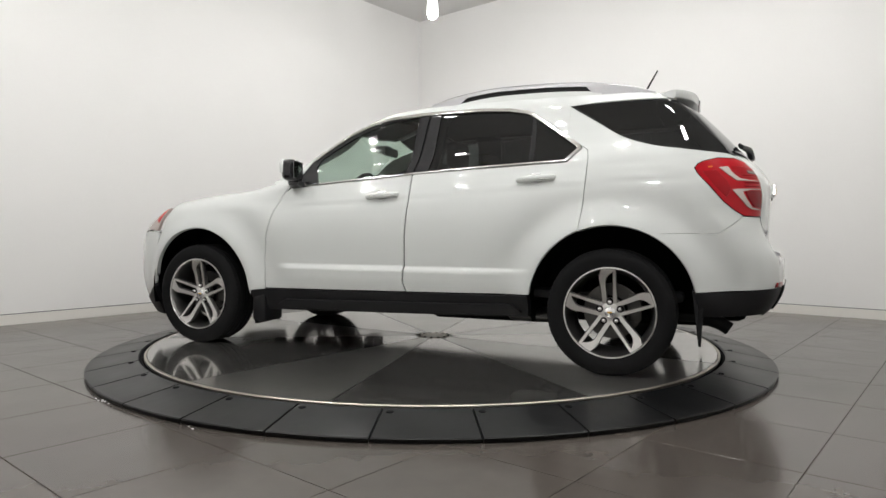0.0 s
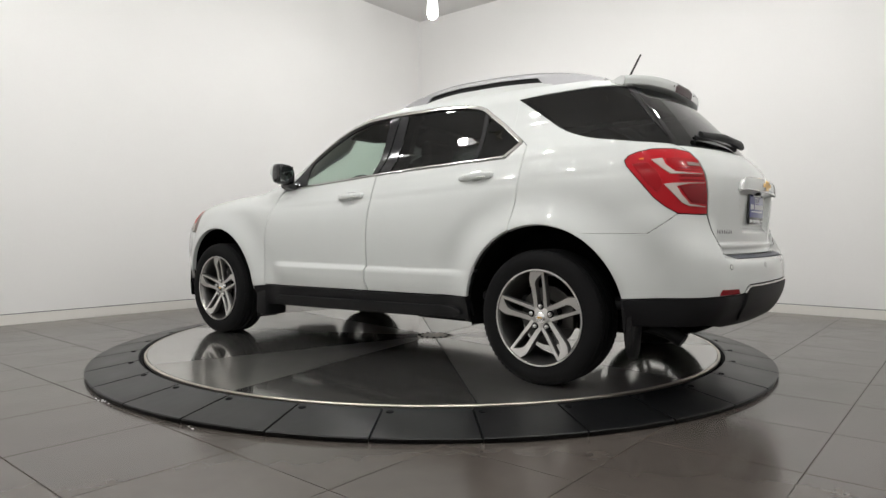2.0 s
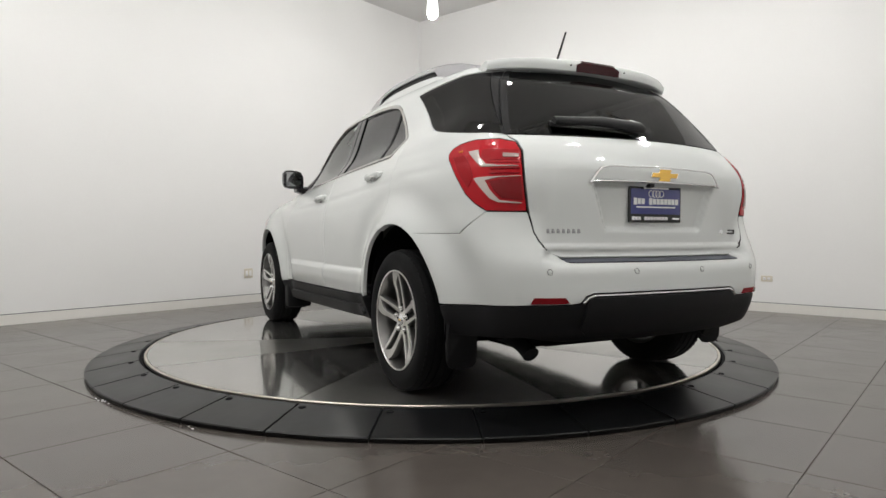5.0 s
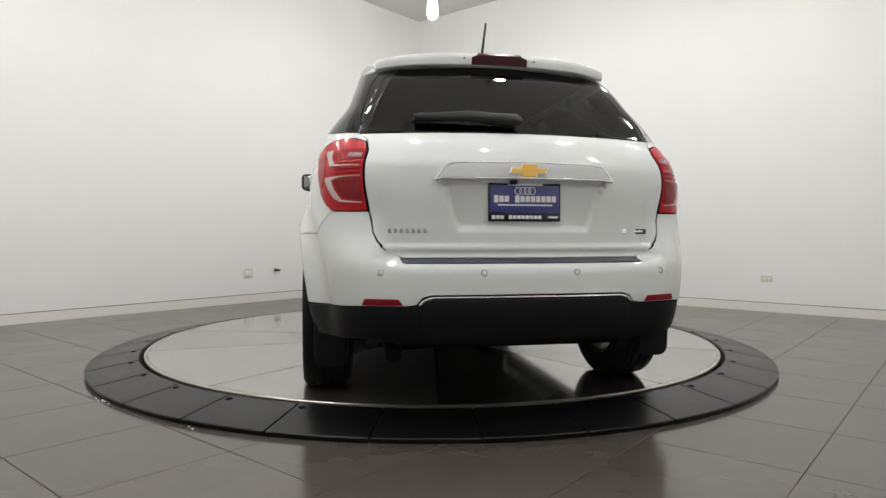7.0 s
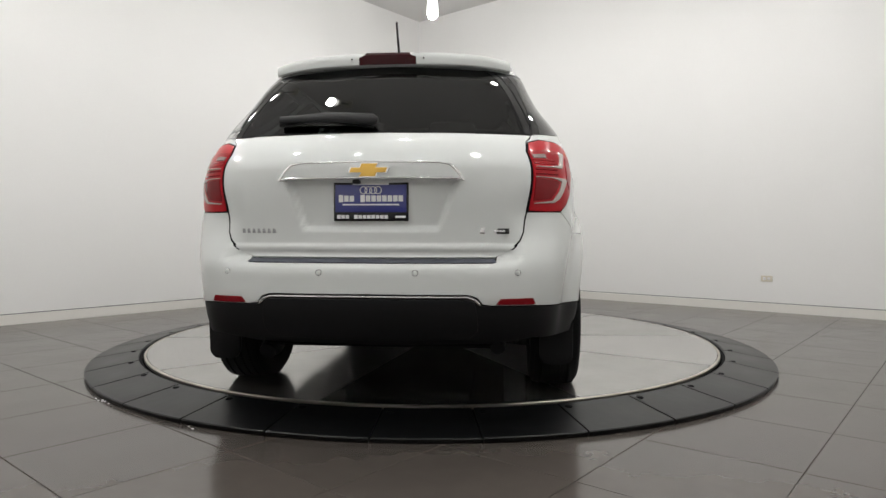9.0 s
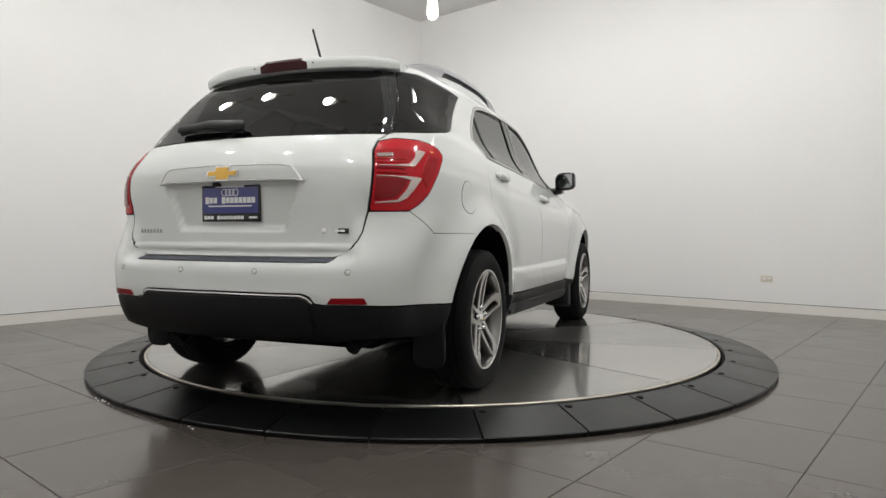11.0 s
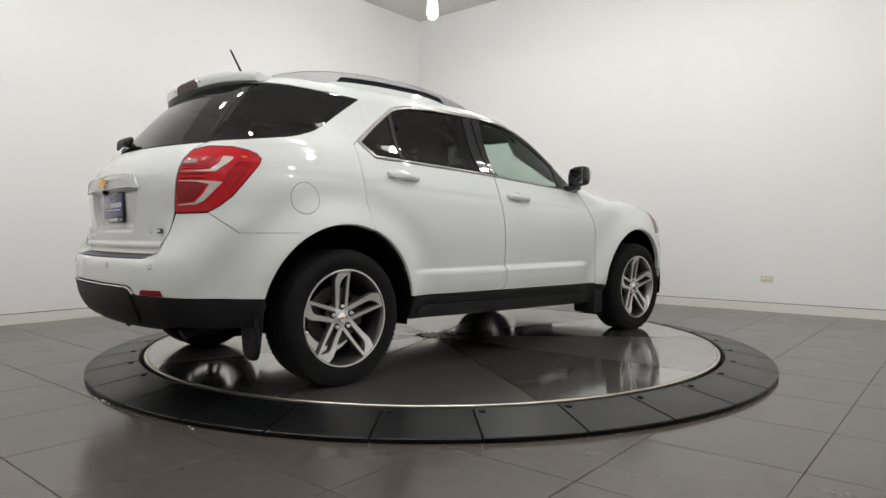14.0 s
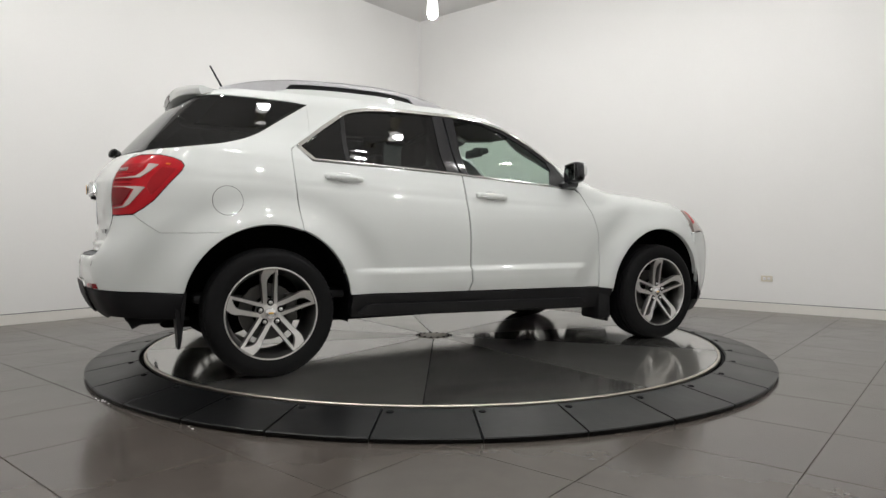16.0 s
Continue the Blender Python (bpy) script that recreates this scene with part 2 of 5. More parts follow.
floor = obj("floor", box(WALL_U - BACK_U + 0.3, WALL_V - BACK_V + 0.3, 0.1, ((WALL_U + BACK_U) / 2, (WALL_V + BACK_V) / 2, FLOOR - 0.054)), GROUT, smooth=False)
floor.matrix_basis = turn
tagged(floor, "dark grey glossy porcelain tile floor with thin joints", "floor", kind="structure")


def wall_plate(name, u, v, z, w, h, facing, label, category, holes):
    """A socket or switch plate: body with raised inserts. facing: 'u' or 'v' wall."""
    thing = new(name)
    thing.matrix_basis = turn @ pose(u, v, z, 0, 0, -90 if facing == "u" else 0)
    tagged(thing, label, category)
    part("cover", box(w, 0.008, h, (0, -0.004, 0), 0.003), PLASTIC, thing)
    for x, zz, ww, hh, mat in holes:
        part("insert", box(ww, 0.004, hh, (x, -0.009, zz), 0.001), mat, thing)
    return thing


wall_plate("wall_socket", WALL_U, -1.415, 0.289, 0.115, 0.064, "u", "ivory horizontal wall socket plate with two outlets", "socket",
           [(-0.022, 0, 0.026, 0.03, PRINT), (0.022, 0, 0.026, 0.03, PRINT), (-0.026, 0, 0.004, 0.012, DARK), (-0.018, 0, 0.004, 0.012, DARK), (0.018, 0, 0.004, 0.012, DARK), (0.026, 0, 0.004, 0.012, DARK)])
wall_plate("switch_plate", 0.79, WALL_V, 0.288, 0.115, 0.115, "v", "white square wall switch plate", "switch",
           [(-0.025, 0, 0.032, 0.066, WALL), (0.025, 0, 0.032, 0.066, WALL)])
wall_plate("cable_outlet", 1.18, WALL_V, 0.312, 0.05, 0.045, "v", "small white outlet with a dark cable plug", "socket",
           [(0.0, 0, 0.03, 0.03, DARK)])
plug = tagged(obj("cable_plug", rod([(0, 0, 0), (0.01, -0.03, 0), (0.045, -0.05, -0.004)], 0.012), CLAD), "short dark cable plug in a wall outlet", "plug")
plug.matrix_basis = turn @ pose(1.17, WALL_V - 0.01, 0.312)


# ---- pendant lamps ----
LAMP_Z = 3.29


def pendant():
    """A bare bulb in a holder on a short rod; the origin is the bulb's lowest point."""
    up = CEIL - LAMP_Z
    thing = new("pendant_lamp")
    tagged(thing, "bare white glowing bulb on a short rod under the ceiling", "lamp", "showroom pendant lamps")
    bulb = part("bulb", lathe([(0.0, 0.0), (0.020, 0.003), (0.038, 0.013), (0.052, 0.030), (0.060, 0.052), (0.062, 0.066)], 20, "z"), GLOW, thing, "glowing white bulb")
    part("bulb_neck", lathe([(0.062, 0.066), (0.062, 0.12), (0.059, 0.165), (0.052, 0.205)], 20, "z"), GLOW_NECK, bulb, "frosted glowing neck")
    part("socket", lathe([(0.0, 0.30), (0.050, 0.30), (0.056, 0.29), (0.058, 0.215), (0.050, 0.205), (0.0, 0.205)], 24, "z"), PLASTIC, thing)
    part("stem", rod([(0, 0, 0.29), (0, 0, up - 0.02)], 0.012), SATIN, thing)
    part("rose", lathe([(0.0, up - 0.03), (0.06, up - 0.03), (0.065, up - 0.002), (0.0, up - 0.002)], 24, "z"), PLASTIC, thing)
    return thing


lamp0 = pendant()
LAMPS = [(2.09, 1.81), (-1.95, -0.10), (-1.95, 0.95), (-1.95, 1.90), (-1.85, -1.20), (-0.50, -1.40), (0.75, -1.35), (2.10, -1.35), (-0.35, -2.45), (1.20, -2.50), (-3.30, -0.20),
         # unseen lamps, added to brighten the car's tail and the walls near the corner
         (-3.30, -1.35), (-3.30, 1.00), (-1.90, -2.50), (-3.30, -2.60), (-0.40, -3.70), (0.75, 1.85), (2.10, 0.25)]
for k, (lu, lv) in enumerate(LAMPS):
    spot = pose(*room_xy(lu, lv), LAMP_Z)
    if k:
        copy_thing(lamp0, spot)
    else:
        lamp0.matrix_basis = spot


# ---- turntable ----
R_DISC, R_IN, R_OUT = 2.0, 2.03, 2.327
ramp = tagged(new("turntable_ramp"), "black rubber ramp ring in segments round the turntable", "ramp")


def ring_segment():
    bm = bmesh.new()
    n = 6
    half = math.pi / 32 - 0.0022
    prof = [(R_IN, FLOOR + 0.001), (R_IN, -0.008), (R_IN + 0.006, -0.003), (R_OUT - 0.005, FLOOR + 0.025), (R_OUT, FLOOR + 0.021), (R_OUT - 0.007, FLOOR + 0.001)]
    rows = [[(r * math.cos(t), r * math.sin(t), z) for r, z in prof] for t in np.linspace(-half, half, n)]
    return loft(rows)


seg = part("ring_segment", ring_segment(), RUBBER, ramp, smooth=False)
bolt_bm = lathe([(0.0, 0.003), (0.013, 0.003), (0.018, 0.0), (0.018, -0.004), (0.0, -0.004)], 14, "z")
bolt = part("bolt", bolt_bm, DARK, seg)
bolt.location = ((R_IN + 0.045) * math.cos(-0.080), (R_IN + 0.045) * math.sin(-0.080), -0.0085)
for k in range(32):
    rz = radians(-96.4 + 11.25 * (k + 0.5))
    o = seg if k == 0 else seg.copy()
    if k:
        scene.collection.objects.link(o)
        b = bolt.copy()
        scene.collection.objects.link(b)
        b.parent = o
    o.rotation_euler = (0, 0, rz)
part("ring_bed", lathe([(R_DISC + 0.012, FLOOR + 0.002), (R_DISC + 0.012, -0.02), (R_IN + 0.01, -0.012), (R_OUT - 0.02, FLOOR + 0.012), (R_OUT - 0.02, FLOOR + 0.002)], 128, "z"), DARK, ramp)

disc = tagged(new("turntable_disc"), "round brushed steel turntable platform", "turntable")
part("deck", lathe([(0.0, -0.05), (R_DISC, -0.05), (R_DISC, -0.006), (0.0, -0.006)], 128, "z"), DARK, disc)
part("edge_trim", lathe([(R_DISC - 0.014, -0.02), (R_DISC - 0.014, 0.0), (R_DISC - 0.002, 0.0), (R_DISC + 0.002, -0.004), (R_DISC + 0.002, -0.02)], 160, "z", True), RIM_STEEL, disc, "polished metal edge trim")
SEAMS = [26.5, 72.4, 98.9, 134.6, 170.5, 206.5, 241.5, 276.0, 314.5, 350.5]
for k, a0 in enumerate(SEAMS):
    a1 = SEAMS[(k + 1) % len(SEAMS)] + (360 if k == len(SEAMS) - 1 else 0)
    mid, g = radians((a0 + a1) / 2), 0.0035
    h = radians((a1 - a0) / 2)
    r0, r1 = 0.14, R_DISC - 0.017
    shape = [(r0 * math.cos(t), r0 * math.sin(t)) for t in np.linspace(-h + g / r0, h - g / r0, 6)]
    shape += [(r1 * math.cos(t), r1 * math.sin(t)) for t in np.linspace(h - g / r1, -h + g / r1, 24)]
    pl = part("steel_plate", prism(shape, -0.005, 0.0), STEEL if k % 2 else STEEL_WORN, disc, smooth=False)
    pl.rotation_euler = (0, 0, mid)
    if not k % 2:
        pl.data.transform(Matrix.Rotation(radians(90), 4, "Z"))
        pl.rotation_euler = (0, 0, mid - radians(90))
hub = part("hub_cover", lathe([(0.0, 0.002), (0.128, 0.002), (0.13, -0.005), (0.0, -0.005)], 48, "z"), RIM_STEEL, disc)
hb = lathe([(0.0, 0.005), (0.010, 0.005), (0.013, 0.003), (0.013, 0.0)], 8, "z")
first = None
for k in range(14):
    t = 2 * math.pi * k / 14
    if first is None:
        o = first = part("bolt_head", hb, DARK, hub)
    else:
        o = first.copy()
        scene.collection.objects.link(o)
    o.location = (0.115 * math.cos(t), 0.115 * math.sin(t), 0.001)


# ---- the car's outer form ----
def curve(pairs):
    """A smooth function through (input, output) pairs."""
    xs = np.array([q[0] for q in pairs], float)
    ys = np.array([q[1] for q in pairs], float)
    d = np.diff(ys) / np.diff(xs)
    m = np.concatenate([[d[0]], (d[:-1] * np.diff(xs)[1:] + d[1:] * np.diff(xs)[:-1]) / (xs[2:] - xs[:-2]), [d[-1]]])
    flat = np.concatenate([[False], d[:-1] * d[1:] <= 0, [False]])
    m[flat] = 0

    def f(x):
        x = np.clip(np.asarray(x, float), xs[0], xs[-1])
        i = np.clip(np.searchsorted(xs, x) - 1, 0, len(xs) - 2)
        h = xs[i + 1] - xs[i]
        t = (x - xs[i]) / h
        return (2 * t**3 - 3 * t**2 + 1) * ys[i] + (t**3 - 2 * t**2 + t) * h * m[i] + (-2 * t**3 + 3 * t**2) * ys[i + 1] + (t**3 - t**2) * h * m[i + 1]
    return f


def smax(a, b, k):
    h = np.maximum(k - np.abs(a - b), 0) / k
    return np.maximum(a, b) + h * h * k / 4


def step01(x):
    x = np.clip(x, 0, 1)
    return x * x * (3 - 2 * x)


AXLE_F, AXLE_R, HUB_Z = 1.43, -1.424, 0.345
width_z = curve([(0.15, 0.80), (0.28, 0.852), (0.40, 0.872), (0.50, 0.880), (0.60, 0.890), (0.78, 0.900), (0.90, 0.892), (0.97, 0.876), (1.02, 0.853), (1.08, 0.832), (1.145, 0.812),
                 (1.19, 0.782), (1.23, 0.752), (1.29, 0.722), (1.40, 0.688), (1.53, 0.650), (1.60, 0.628), (1.80, 0.55)])
width_x = curve([(-2.6, -0.24), (-2.3, -0.15), (-2.05, -0.072), (-1.85, -0.022), (-1.6, -0.001), (-1.0, 0.0), (-0.2, 0.0), (0.6, -0.002), (1.0, -0.004), (1.5, -0.012), (1.9, -0.05), (2.3, -0.12), (2.6, -0.2)])
narrow_x = curve([(-2.6, -0.12), (-2.0, -0.03), (-1.5, -0.008), (-1.1, 0.0), (-0.3, 0.0), (0.2, -0.004), (0.6, -0.02), (1.0, -0.05), (1.4, -0.08), (2.6, -0.1)])
rear_z = curve([(0.10, -2.05), (0.28, -2.20), (0.34, -2.275), (0.42, -2.325), (0.50, -2.345), (0.58, -2.347), (0.635, -2.340), (0.654, -2.330), (0.660, -2.318), (0.676, -2.272), (0.69, -2.266), (0.7285, -2.263), (0.7325, -2.256), (0.80, -2.258),
                (0.95, -2.270), (1.04, -2.272), (1.10, -2.252), (1.16, -2.212), (1.205, -2.168), (1.28, -2.103), (1.40, -1.995), (1.56, -1.838), (1.70, -1.69), (2.0, -1.4)])
corner_z = curve([(0.10, -2.05), (0.28, -2.20), (0.34, -2.275), (0.42, -2.325), (0.50, -2.345), (0.58, -2.347), (0.66, -2.335), (0.70, -2.315), (0.78, -2.272), (0.86, -2.252), (0.95, -2.262), (1.04, -2.268), (1.10, -2.252), (1.16, -2.212), (1.205, -2.168), (1.28, -2.103), (1.40, -1.995), (1.56, -1.838), (1.70, -1.69), (2.0, -1.4)])
front_z = curve([(0.1, 2.25), (0.3, 2.38), (0.5, 2.425), (0.65, 2.42), (0.8, 2.38), (0.9, 2.30), (1.1, 2.0), (2.0, 1.0)])
top_x = curve([(-2.6, 1.56), (-1.85, 1.618), (-1.6, 1.640), (-1.3, 1.656), (-0.9, 1.664), (-0.5, 1.660), (-0.15, 1.640), (0.1, 1.602), (0.3, 1.530), (0.5, 1.430), (0.7, 1.318), (0.9, 1.203), (1.02, 1.145),
               (1.12, 1.125), (1.35, 1.105), (1.7, 1.060), (2.0, 0.985), (2.25, 0.88), (2.6, 0.65)])


def form(x, y, z):
    """Below zero inside the car's body, above zero outside."""
    ay = np.abs(y)
    zz = z + 0.055 * (x + 0.2) * step01((z - 0.75) / 0.3) * step01((1.5 - z) / 0.2) * step01((1.2 - x) / 0.5)
    upper = step01((zz - 1.05) / 0.25)
    w = width_z(zz) + width_x(x) * (1 - upper) + narrow_x(x) * upper
    for ax, big in ((AXLE_R, 0.034), (AXLE_F, 0.030)):
        r = np.hypot(x - ax, (z - 0.37) * 1.05)
        w = w - 0.013 * np.exp(-((r - 0.62) / 0.09) ** 2) + big * np.exp(-((r - 0.45) / 0.10) ** 2) * step01((z - 0.25) / 0.2)
    along = step01((x + 1.02) / 0.25) * step01((0.80 - x) / 0.2)
    w = w + along * 0.024 * step01((0.574 - z) / 0.030) * step01((z - 0.36) / 0.14)
    w = w + 0.009 * step01((zz - 0.975) / 0.045) * step01((1.16 - zz) / 0.12) * step01((0.9 - x) / 0.5)
    w = w - 0.013 * step01((z - 0.80) / 0.12) * step01((-1.72 - x) / 0.3)
    side = ay - w
    hw = 0.305 + 0.36 * (z - 0.82)
    dent = 0.029 * step01((hw - ay) / 0.032) * step01((z - 0.778) / 0.034) * step01((0.998 - z) / 0.02)
    bend = 0.19 + 0.11 * step01((z - 0.95) / 0.27)
    k = step01((ay - 0.54) / 0.10)
    rear = (rear_z(z) * (1 - k) + corner_z(z) * k + dent + bend * ay**2 - x) * (0.95 - 0.2 * step01((z - 1.15) / 0.1))
    front = (x - front_z(z) + 0.30 * (ay / 0.75) ** 2.4) * 0.95
    crown = 0.125 - 0.03 * step01((x - 0.7) / 0.5)
    top = (z - top_x(x) + crown * ay**2) * (0.98 - 0.12 * step01((x - 0.05) / 0.2) * step01((1.1 - x) / 0.2))
    f = smax(side, top, 0.12 - 0.03 * step01((0.8 - x) / 0.6))
    corner = 0.145 - 0.02 * step01((z - 1.15) / 0.2)
    f = smax(f, rear, corner)
    return smax(f, front, 0.16)


AXIS_REAR, AXIS_FRONT = -1.45, 1.30


def place(kind, a, b, sign=1.0, off=0.0):
    """Points on the body. side: a = x, b = z. top: a = x, b = y. rear and front: a = turn round an upright axis times 0.9, b = z."""
    a, b = np.asarray(a, float), np.asarray(b, float)
    if kind == "side":
        base = lambda s: (a, s * sign, b)
        lo, hi = np.full_like(a, 0.05), np.full_like(a, 1.25)
    elif kind == "top":
        base = lambda s: (a, b * sign, s)
        lo, hi = np.full_like(a, 0.55), np.full_like(a, 2.0)
    elif kind == "tail":
        base = lambda s: (-s, a * sign, b)
        lo, hi = np.full_like(a, 1.45), np.full_like(a, 2.6)
    else:
        cx, way = (AXIS_REAR, -1) if kind == "rear" else (AXIS_FRONT, 1)
        c, q = np.cos(a / 0.9), np.sin(a / 0.9)
        base = lambda s: (cx + way * s * c, s * q * sign, b)
        lo, hi = np.full_like(a, 0.03), np.full_like(a, 1.6)
    for _ in range(24):
        mid = (lo + hi) / 2
        inside = form(*base(mid)) < off
        lo, hi = np.where(inside, mid, lo), np.where(inside, hi, mid)
    return np.stack(np.broadcast_arrays(*base(hi)), -1)


def normals(p):
    e = 0.004
    g = np.stack([form(*(p + d).T) - form(*(p - d).T) for d in np.eye(3) * e], -1)
    return g / np.linalg.norm(g, axis=1)[:, None]


def rs(x, z):
    """A point of the side, in the rear corner's measure."""
    q = place("side", [x], [z])[0]
    return (0.9 * math.atan2(q[1], AXIS_REAR - q[0]), z)


def ry(y, z):
    """A point of the tail at y, in the rear corner's measure."""
    q = place("tail", [abs(y)], [z])[0]
    return (math.copysign(0.9 * math.atan2(q[1], AXIS_REAR - q[0]), y), z)


def arch(ax, r, t0, t1, n=24, zc=0.375):
    return [(ax + r * math.cos(t), zc + r * math.sin(t)) for t in np.radians(np.linspace(t0, t1, n))]


def rounded(pts, n=5, f=0.35, keep=()):
    """Rounds the corners of an outline, but for those kept."""
    out = []
    k = len(pts)
    for i, q in enumerate(pts):
        if i in keep:
            out.append(q)
            continue
        a, b, c = np.array(pts[i - 1]), np.array(q), np.array(pts[(i + 1) % k])
        p0, p1 = b + (a - b) * f, b + (c - b) * f
        for t in np.linspace(0, 1, n):
            out.append(tuple((1 - t) ** 2 * p0 + 2 * t * (1 - t) * b + t * t * p1))
    return out


def panel(name, outline, kind, mat, parent, sign=1.0, off=0.0, depth=0.014, h=0.03, inset=0.0, label="", lip=0.003, flat=0.0):
    """A sheet of the body inside an outline, with its edge turned in."""
    o = np.array(outline, float)
    area = 0.5 * np.sum(o[:, 0] * np.roll(o[:, 1], -1) - np.roll(o[:, 0], -1) * o[:, 1])
    if area < 0:
        o = o[::-1]
    inset += min(lip, depth * 0.4)
    keep = np.linalg.norm(o - np.roll(o, 1, 0), axis=1) > 1e-5
    o = o[keep]
    if inset:
        d0, d1 = o - np.roll(o, 1, 0), np.roll(o, -1, 0) - o
        n0 = np.stack([-d0[:, 1], d0[:, 0]], -1) / np.linalg.norm(d0, axis=1)[:, None]
        n1 = np.stack([-d1[:, 1], d1[:, 0]], -1) / np.linalg.norm(d1, axis=1)[:, None]
        n = n0 + n1
        o = o + inset * n / np.maximum((n * n).sum(1) / 2, 0.5)[:, None]
    loop = []
    for q0, q1 in zip(o, np.roll(o, -1, 0)):
        k = max(1, int(np.ceil(np.linalg.norm(q1 - q0) / (h * 0.9))))
        loop += [q0 + (q1 - q0) * j / k for j in range(k)]
    loop = np.array(loop)
    gx, gy = np.meshgrid(np.arange(o[:, 0].min(), o[:, 0].max(), h), np.arange(o[:, 1].min(), o[:, 1].max(), h))
    g = np.stack([gx.ravel(), gy.ravel()], -1)
    far = np.ones(len(g), bool)
    for i in range(0, len(g), 4000):
        far[i:i + 4000] = np.linalg.norm(g[i:i + 4000, None] - loop[None], axis=2).min(1) > 0.45 * h
    g = g[far]
    inside = np.zeros(len(g), bool)
    for q0, q1 in zip(loop, np.roll(loop, -1, 0)):
        cross = (q0[1] > g[:, 1]) != (q1[1] > g[:, 1])
        with np.errstate(divide="ignore", invalid="ignore"):
            xi = q0[0] + (g[:, 1] - q0[1]) / (q1[1] - q0[1]) * (q1[0] - q0[0])
        inside ^= cross & (g[:, 0] < xi)
    pts = np.concatenate([loop, g[inside]])
    m = len(loop)
    v2, _, faces, *_ = delaunay_2d_cdt([Vector(q) for q in pts.tolist()], [(i, (i + 1) % m) for i in range(m)], [], 1, 1e-6)
    v2 = np.array([tuple(q) for q in v2])
    p = place(kind, v2[:, 0], v2[:, 1], sign, off)
    n = normals(p)
    if flat:
        n = n * (1 - flat) + flat * n.mean(0)
        n = n / np.linalg.norm(n, axis=1)[:, None]
    tri = [tuple(q) for q in faces]
    if not tri:
        return None
    t0 = np.array(tri)
    fn = np.cross(p[t0[:, 1]] - p[t0[:, 0]], p[t0[:, 2]] - p[t0[:, 0]])
    flip = (fn * n[t0[:, 0]]).sum() < 0
    if flip:
        tri = [q[::-1] for q in tri]
    count = {}
    for q in tri:
        for i in range(len(q)):
            count[(q[i], q[(i + 1) % len(q)])] = 1
    edges = [e for e in count if (e[1], e[0]) not in count]
    verts, norms, polys = p.tolist(), n.tolist(), list(tri)
    out = {}
    for a, b in edges:
        t = p[b] - p[a]
        c = np.cross(t / max(np.linalg.norm(t), 1e-9), n[a])
        for i in (a, b):
            out[i] = out.get(i, 0) + c
    ring = {}
    r = min(lip, depth * 0.4)
    for i, c in out.items():
        c = c / max(np.linalg.norm(c), 1e-9)
        rows = []
        for (du, dn, mix) in ((0.6 * r, -0.25 * r, 0.5), (r, -r, 0.9), (r, -depth, 1.0)):
            verts.append((p[i] + c * du + n[i] * dn).tolist())
            q = c * mix + n[i] * (1 - mix)
            norms.append((q / np.linalg.norm(q)).tolist())
            rows.append(len(verts) - 1)
        ring[i] = [i] + rows
    for a, b in edges:
        for k in range(3):
            polys.append((ring[b][k], ring[a][k], ring[a][k + 1], ring[b][k + 1]))
    me = bpy.data.meshes.new(name)
    me.from_pydata(verts, [], polys)
    me.materials.append(mat)
    me.shade_smooth()
    me.normals_split_custom_set_from_vertices(norms)
    ob = new(name, me)
    ob.parent = parent
    if label:
        ob["label"] = label
    return ob


# ---- the car ----
car = tagged(new("suv_car"), "white sport utility car with tinted rear glass on the turntable", "car")

DLO_TOP = [(0.62, 1.275), (0.545, 1.329), (0.44, 1.389), (0.32, 1.452), (0.2, 1.500), (0.03, 1.541), (-0.2, 1.555), (-0.59, 1.556), (-0.79, 1.542), (-0.90, 1.520), (-0.945, 1.500), (-1.09, 1.396), (-1.18, 1.327), (-1.238, 1.285)]
DLO_BOT = [(-1.245, 1.265), (-1.225, 1.240), (-1.172, 1.188), (-0.965, 1.180), (-0.6, 1.166), (-0.24, 1.146), (0.128, 1.122), (0.45, 1.101), (0.70, 1.085)]
SEAM_B = [(-0.205, 1.143), (-0.205, 0.99), (-0.188, 0.75), (-0.182, 0.53), (-0.175, 0.48), (-0.195, 0.405)]
SEAM_F = [(0.715, 1.09), (0.745, 1.05), (0.80, 0.915), (0.85, 0.76), (0.872, 0.60), (0.875, 0.39)]
SEAM_R = [(-1.238, 1.285), (-1.285, 1.250), (-1.292, 1.20), (-1.288, 1.08), (-1.280, 0.98), (-1.262, 0.815)]
LIGHT = [(115.4, 1.123), (116.6, 1.147), (119, 1.164), (123.5, 1.180), (130.5, 1.182), (135, 1.165), (136.9, 1.12), (137.5, 1.05), (138.6, 0.866), (134, 0.864), (129, 0.868), (126, 0.898), (123, 0.941), (118.5, 1.04), (116, 1.095)]
LIGHT = [(0.9 * radians(180 - a), z) for a, z in LIGHT]
QTR_BOT = [(-1.147, 1.531), (-1.32, 1.418), (-1.47, 1.320), (-1.62, 1.263), (-1.79, 1.230), (-1.90, 1.215)]
qtr_low = curve(QTR_BOT[::-1])
QTR_BOT = [QTR_BOT[0], (-1.24, 1.470)] + [(x, float(qtr_low(x))) for x in np.linspace(-1.32, -1.90, 14)]
RAIL_Z = 1.588


def rail_edge(x):
    """Height at which the side of the body meets the roof and windscreen."""
    return float(np.interp(x, [-1.80, -1.6, -0.3, 0.0, 0.2, 0.4, 0.55, 0.75, 0.95], [1.572, RAIL_Z, 1.592, 1.578, 1.535, 1.462, 1.388, 1.265, 1.140]))


DP_TOP_IN, DP_TOP_OUT = (0.9 * radians(58), 1.556), rs(-1.735, 1.545)
DP_BOT_IN, DP_BOT_OUT = ry(0.665, 1.203), rs(-2.03, 1.203)

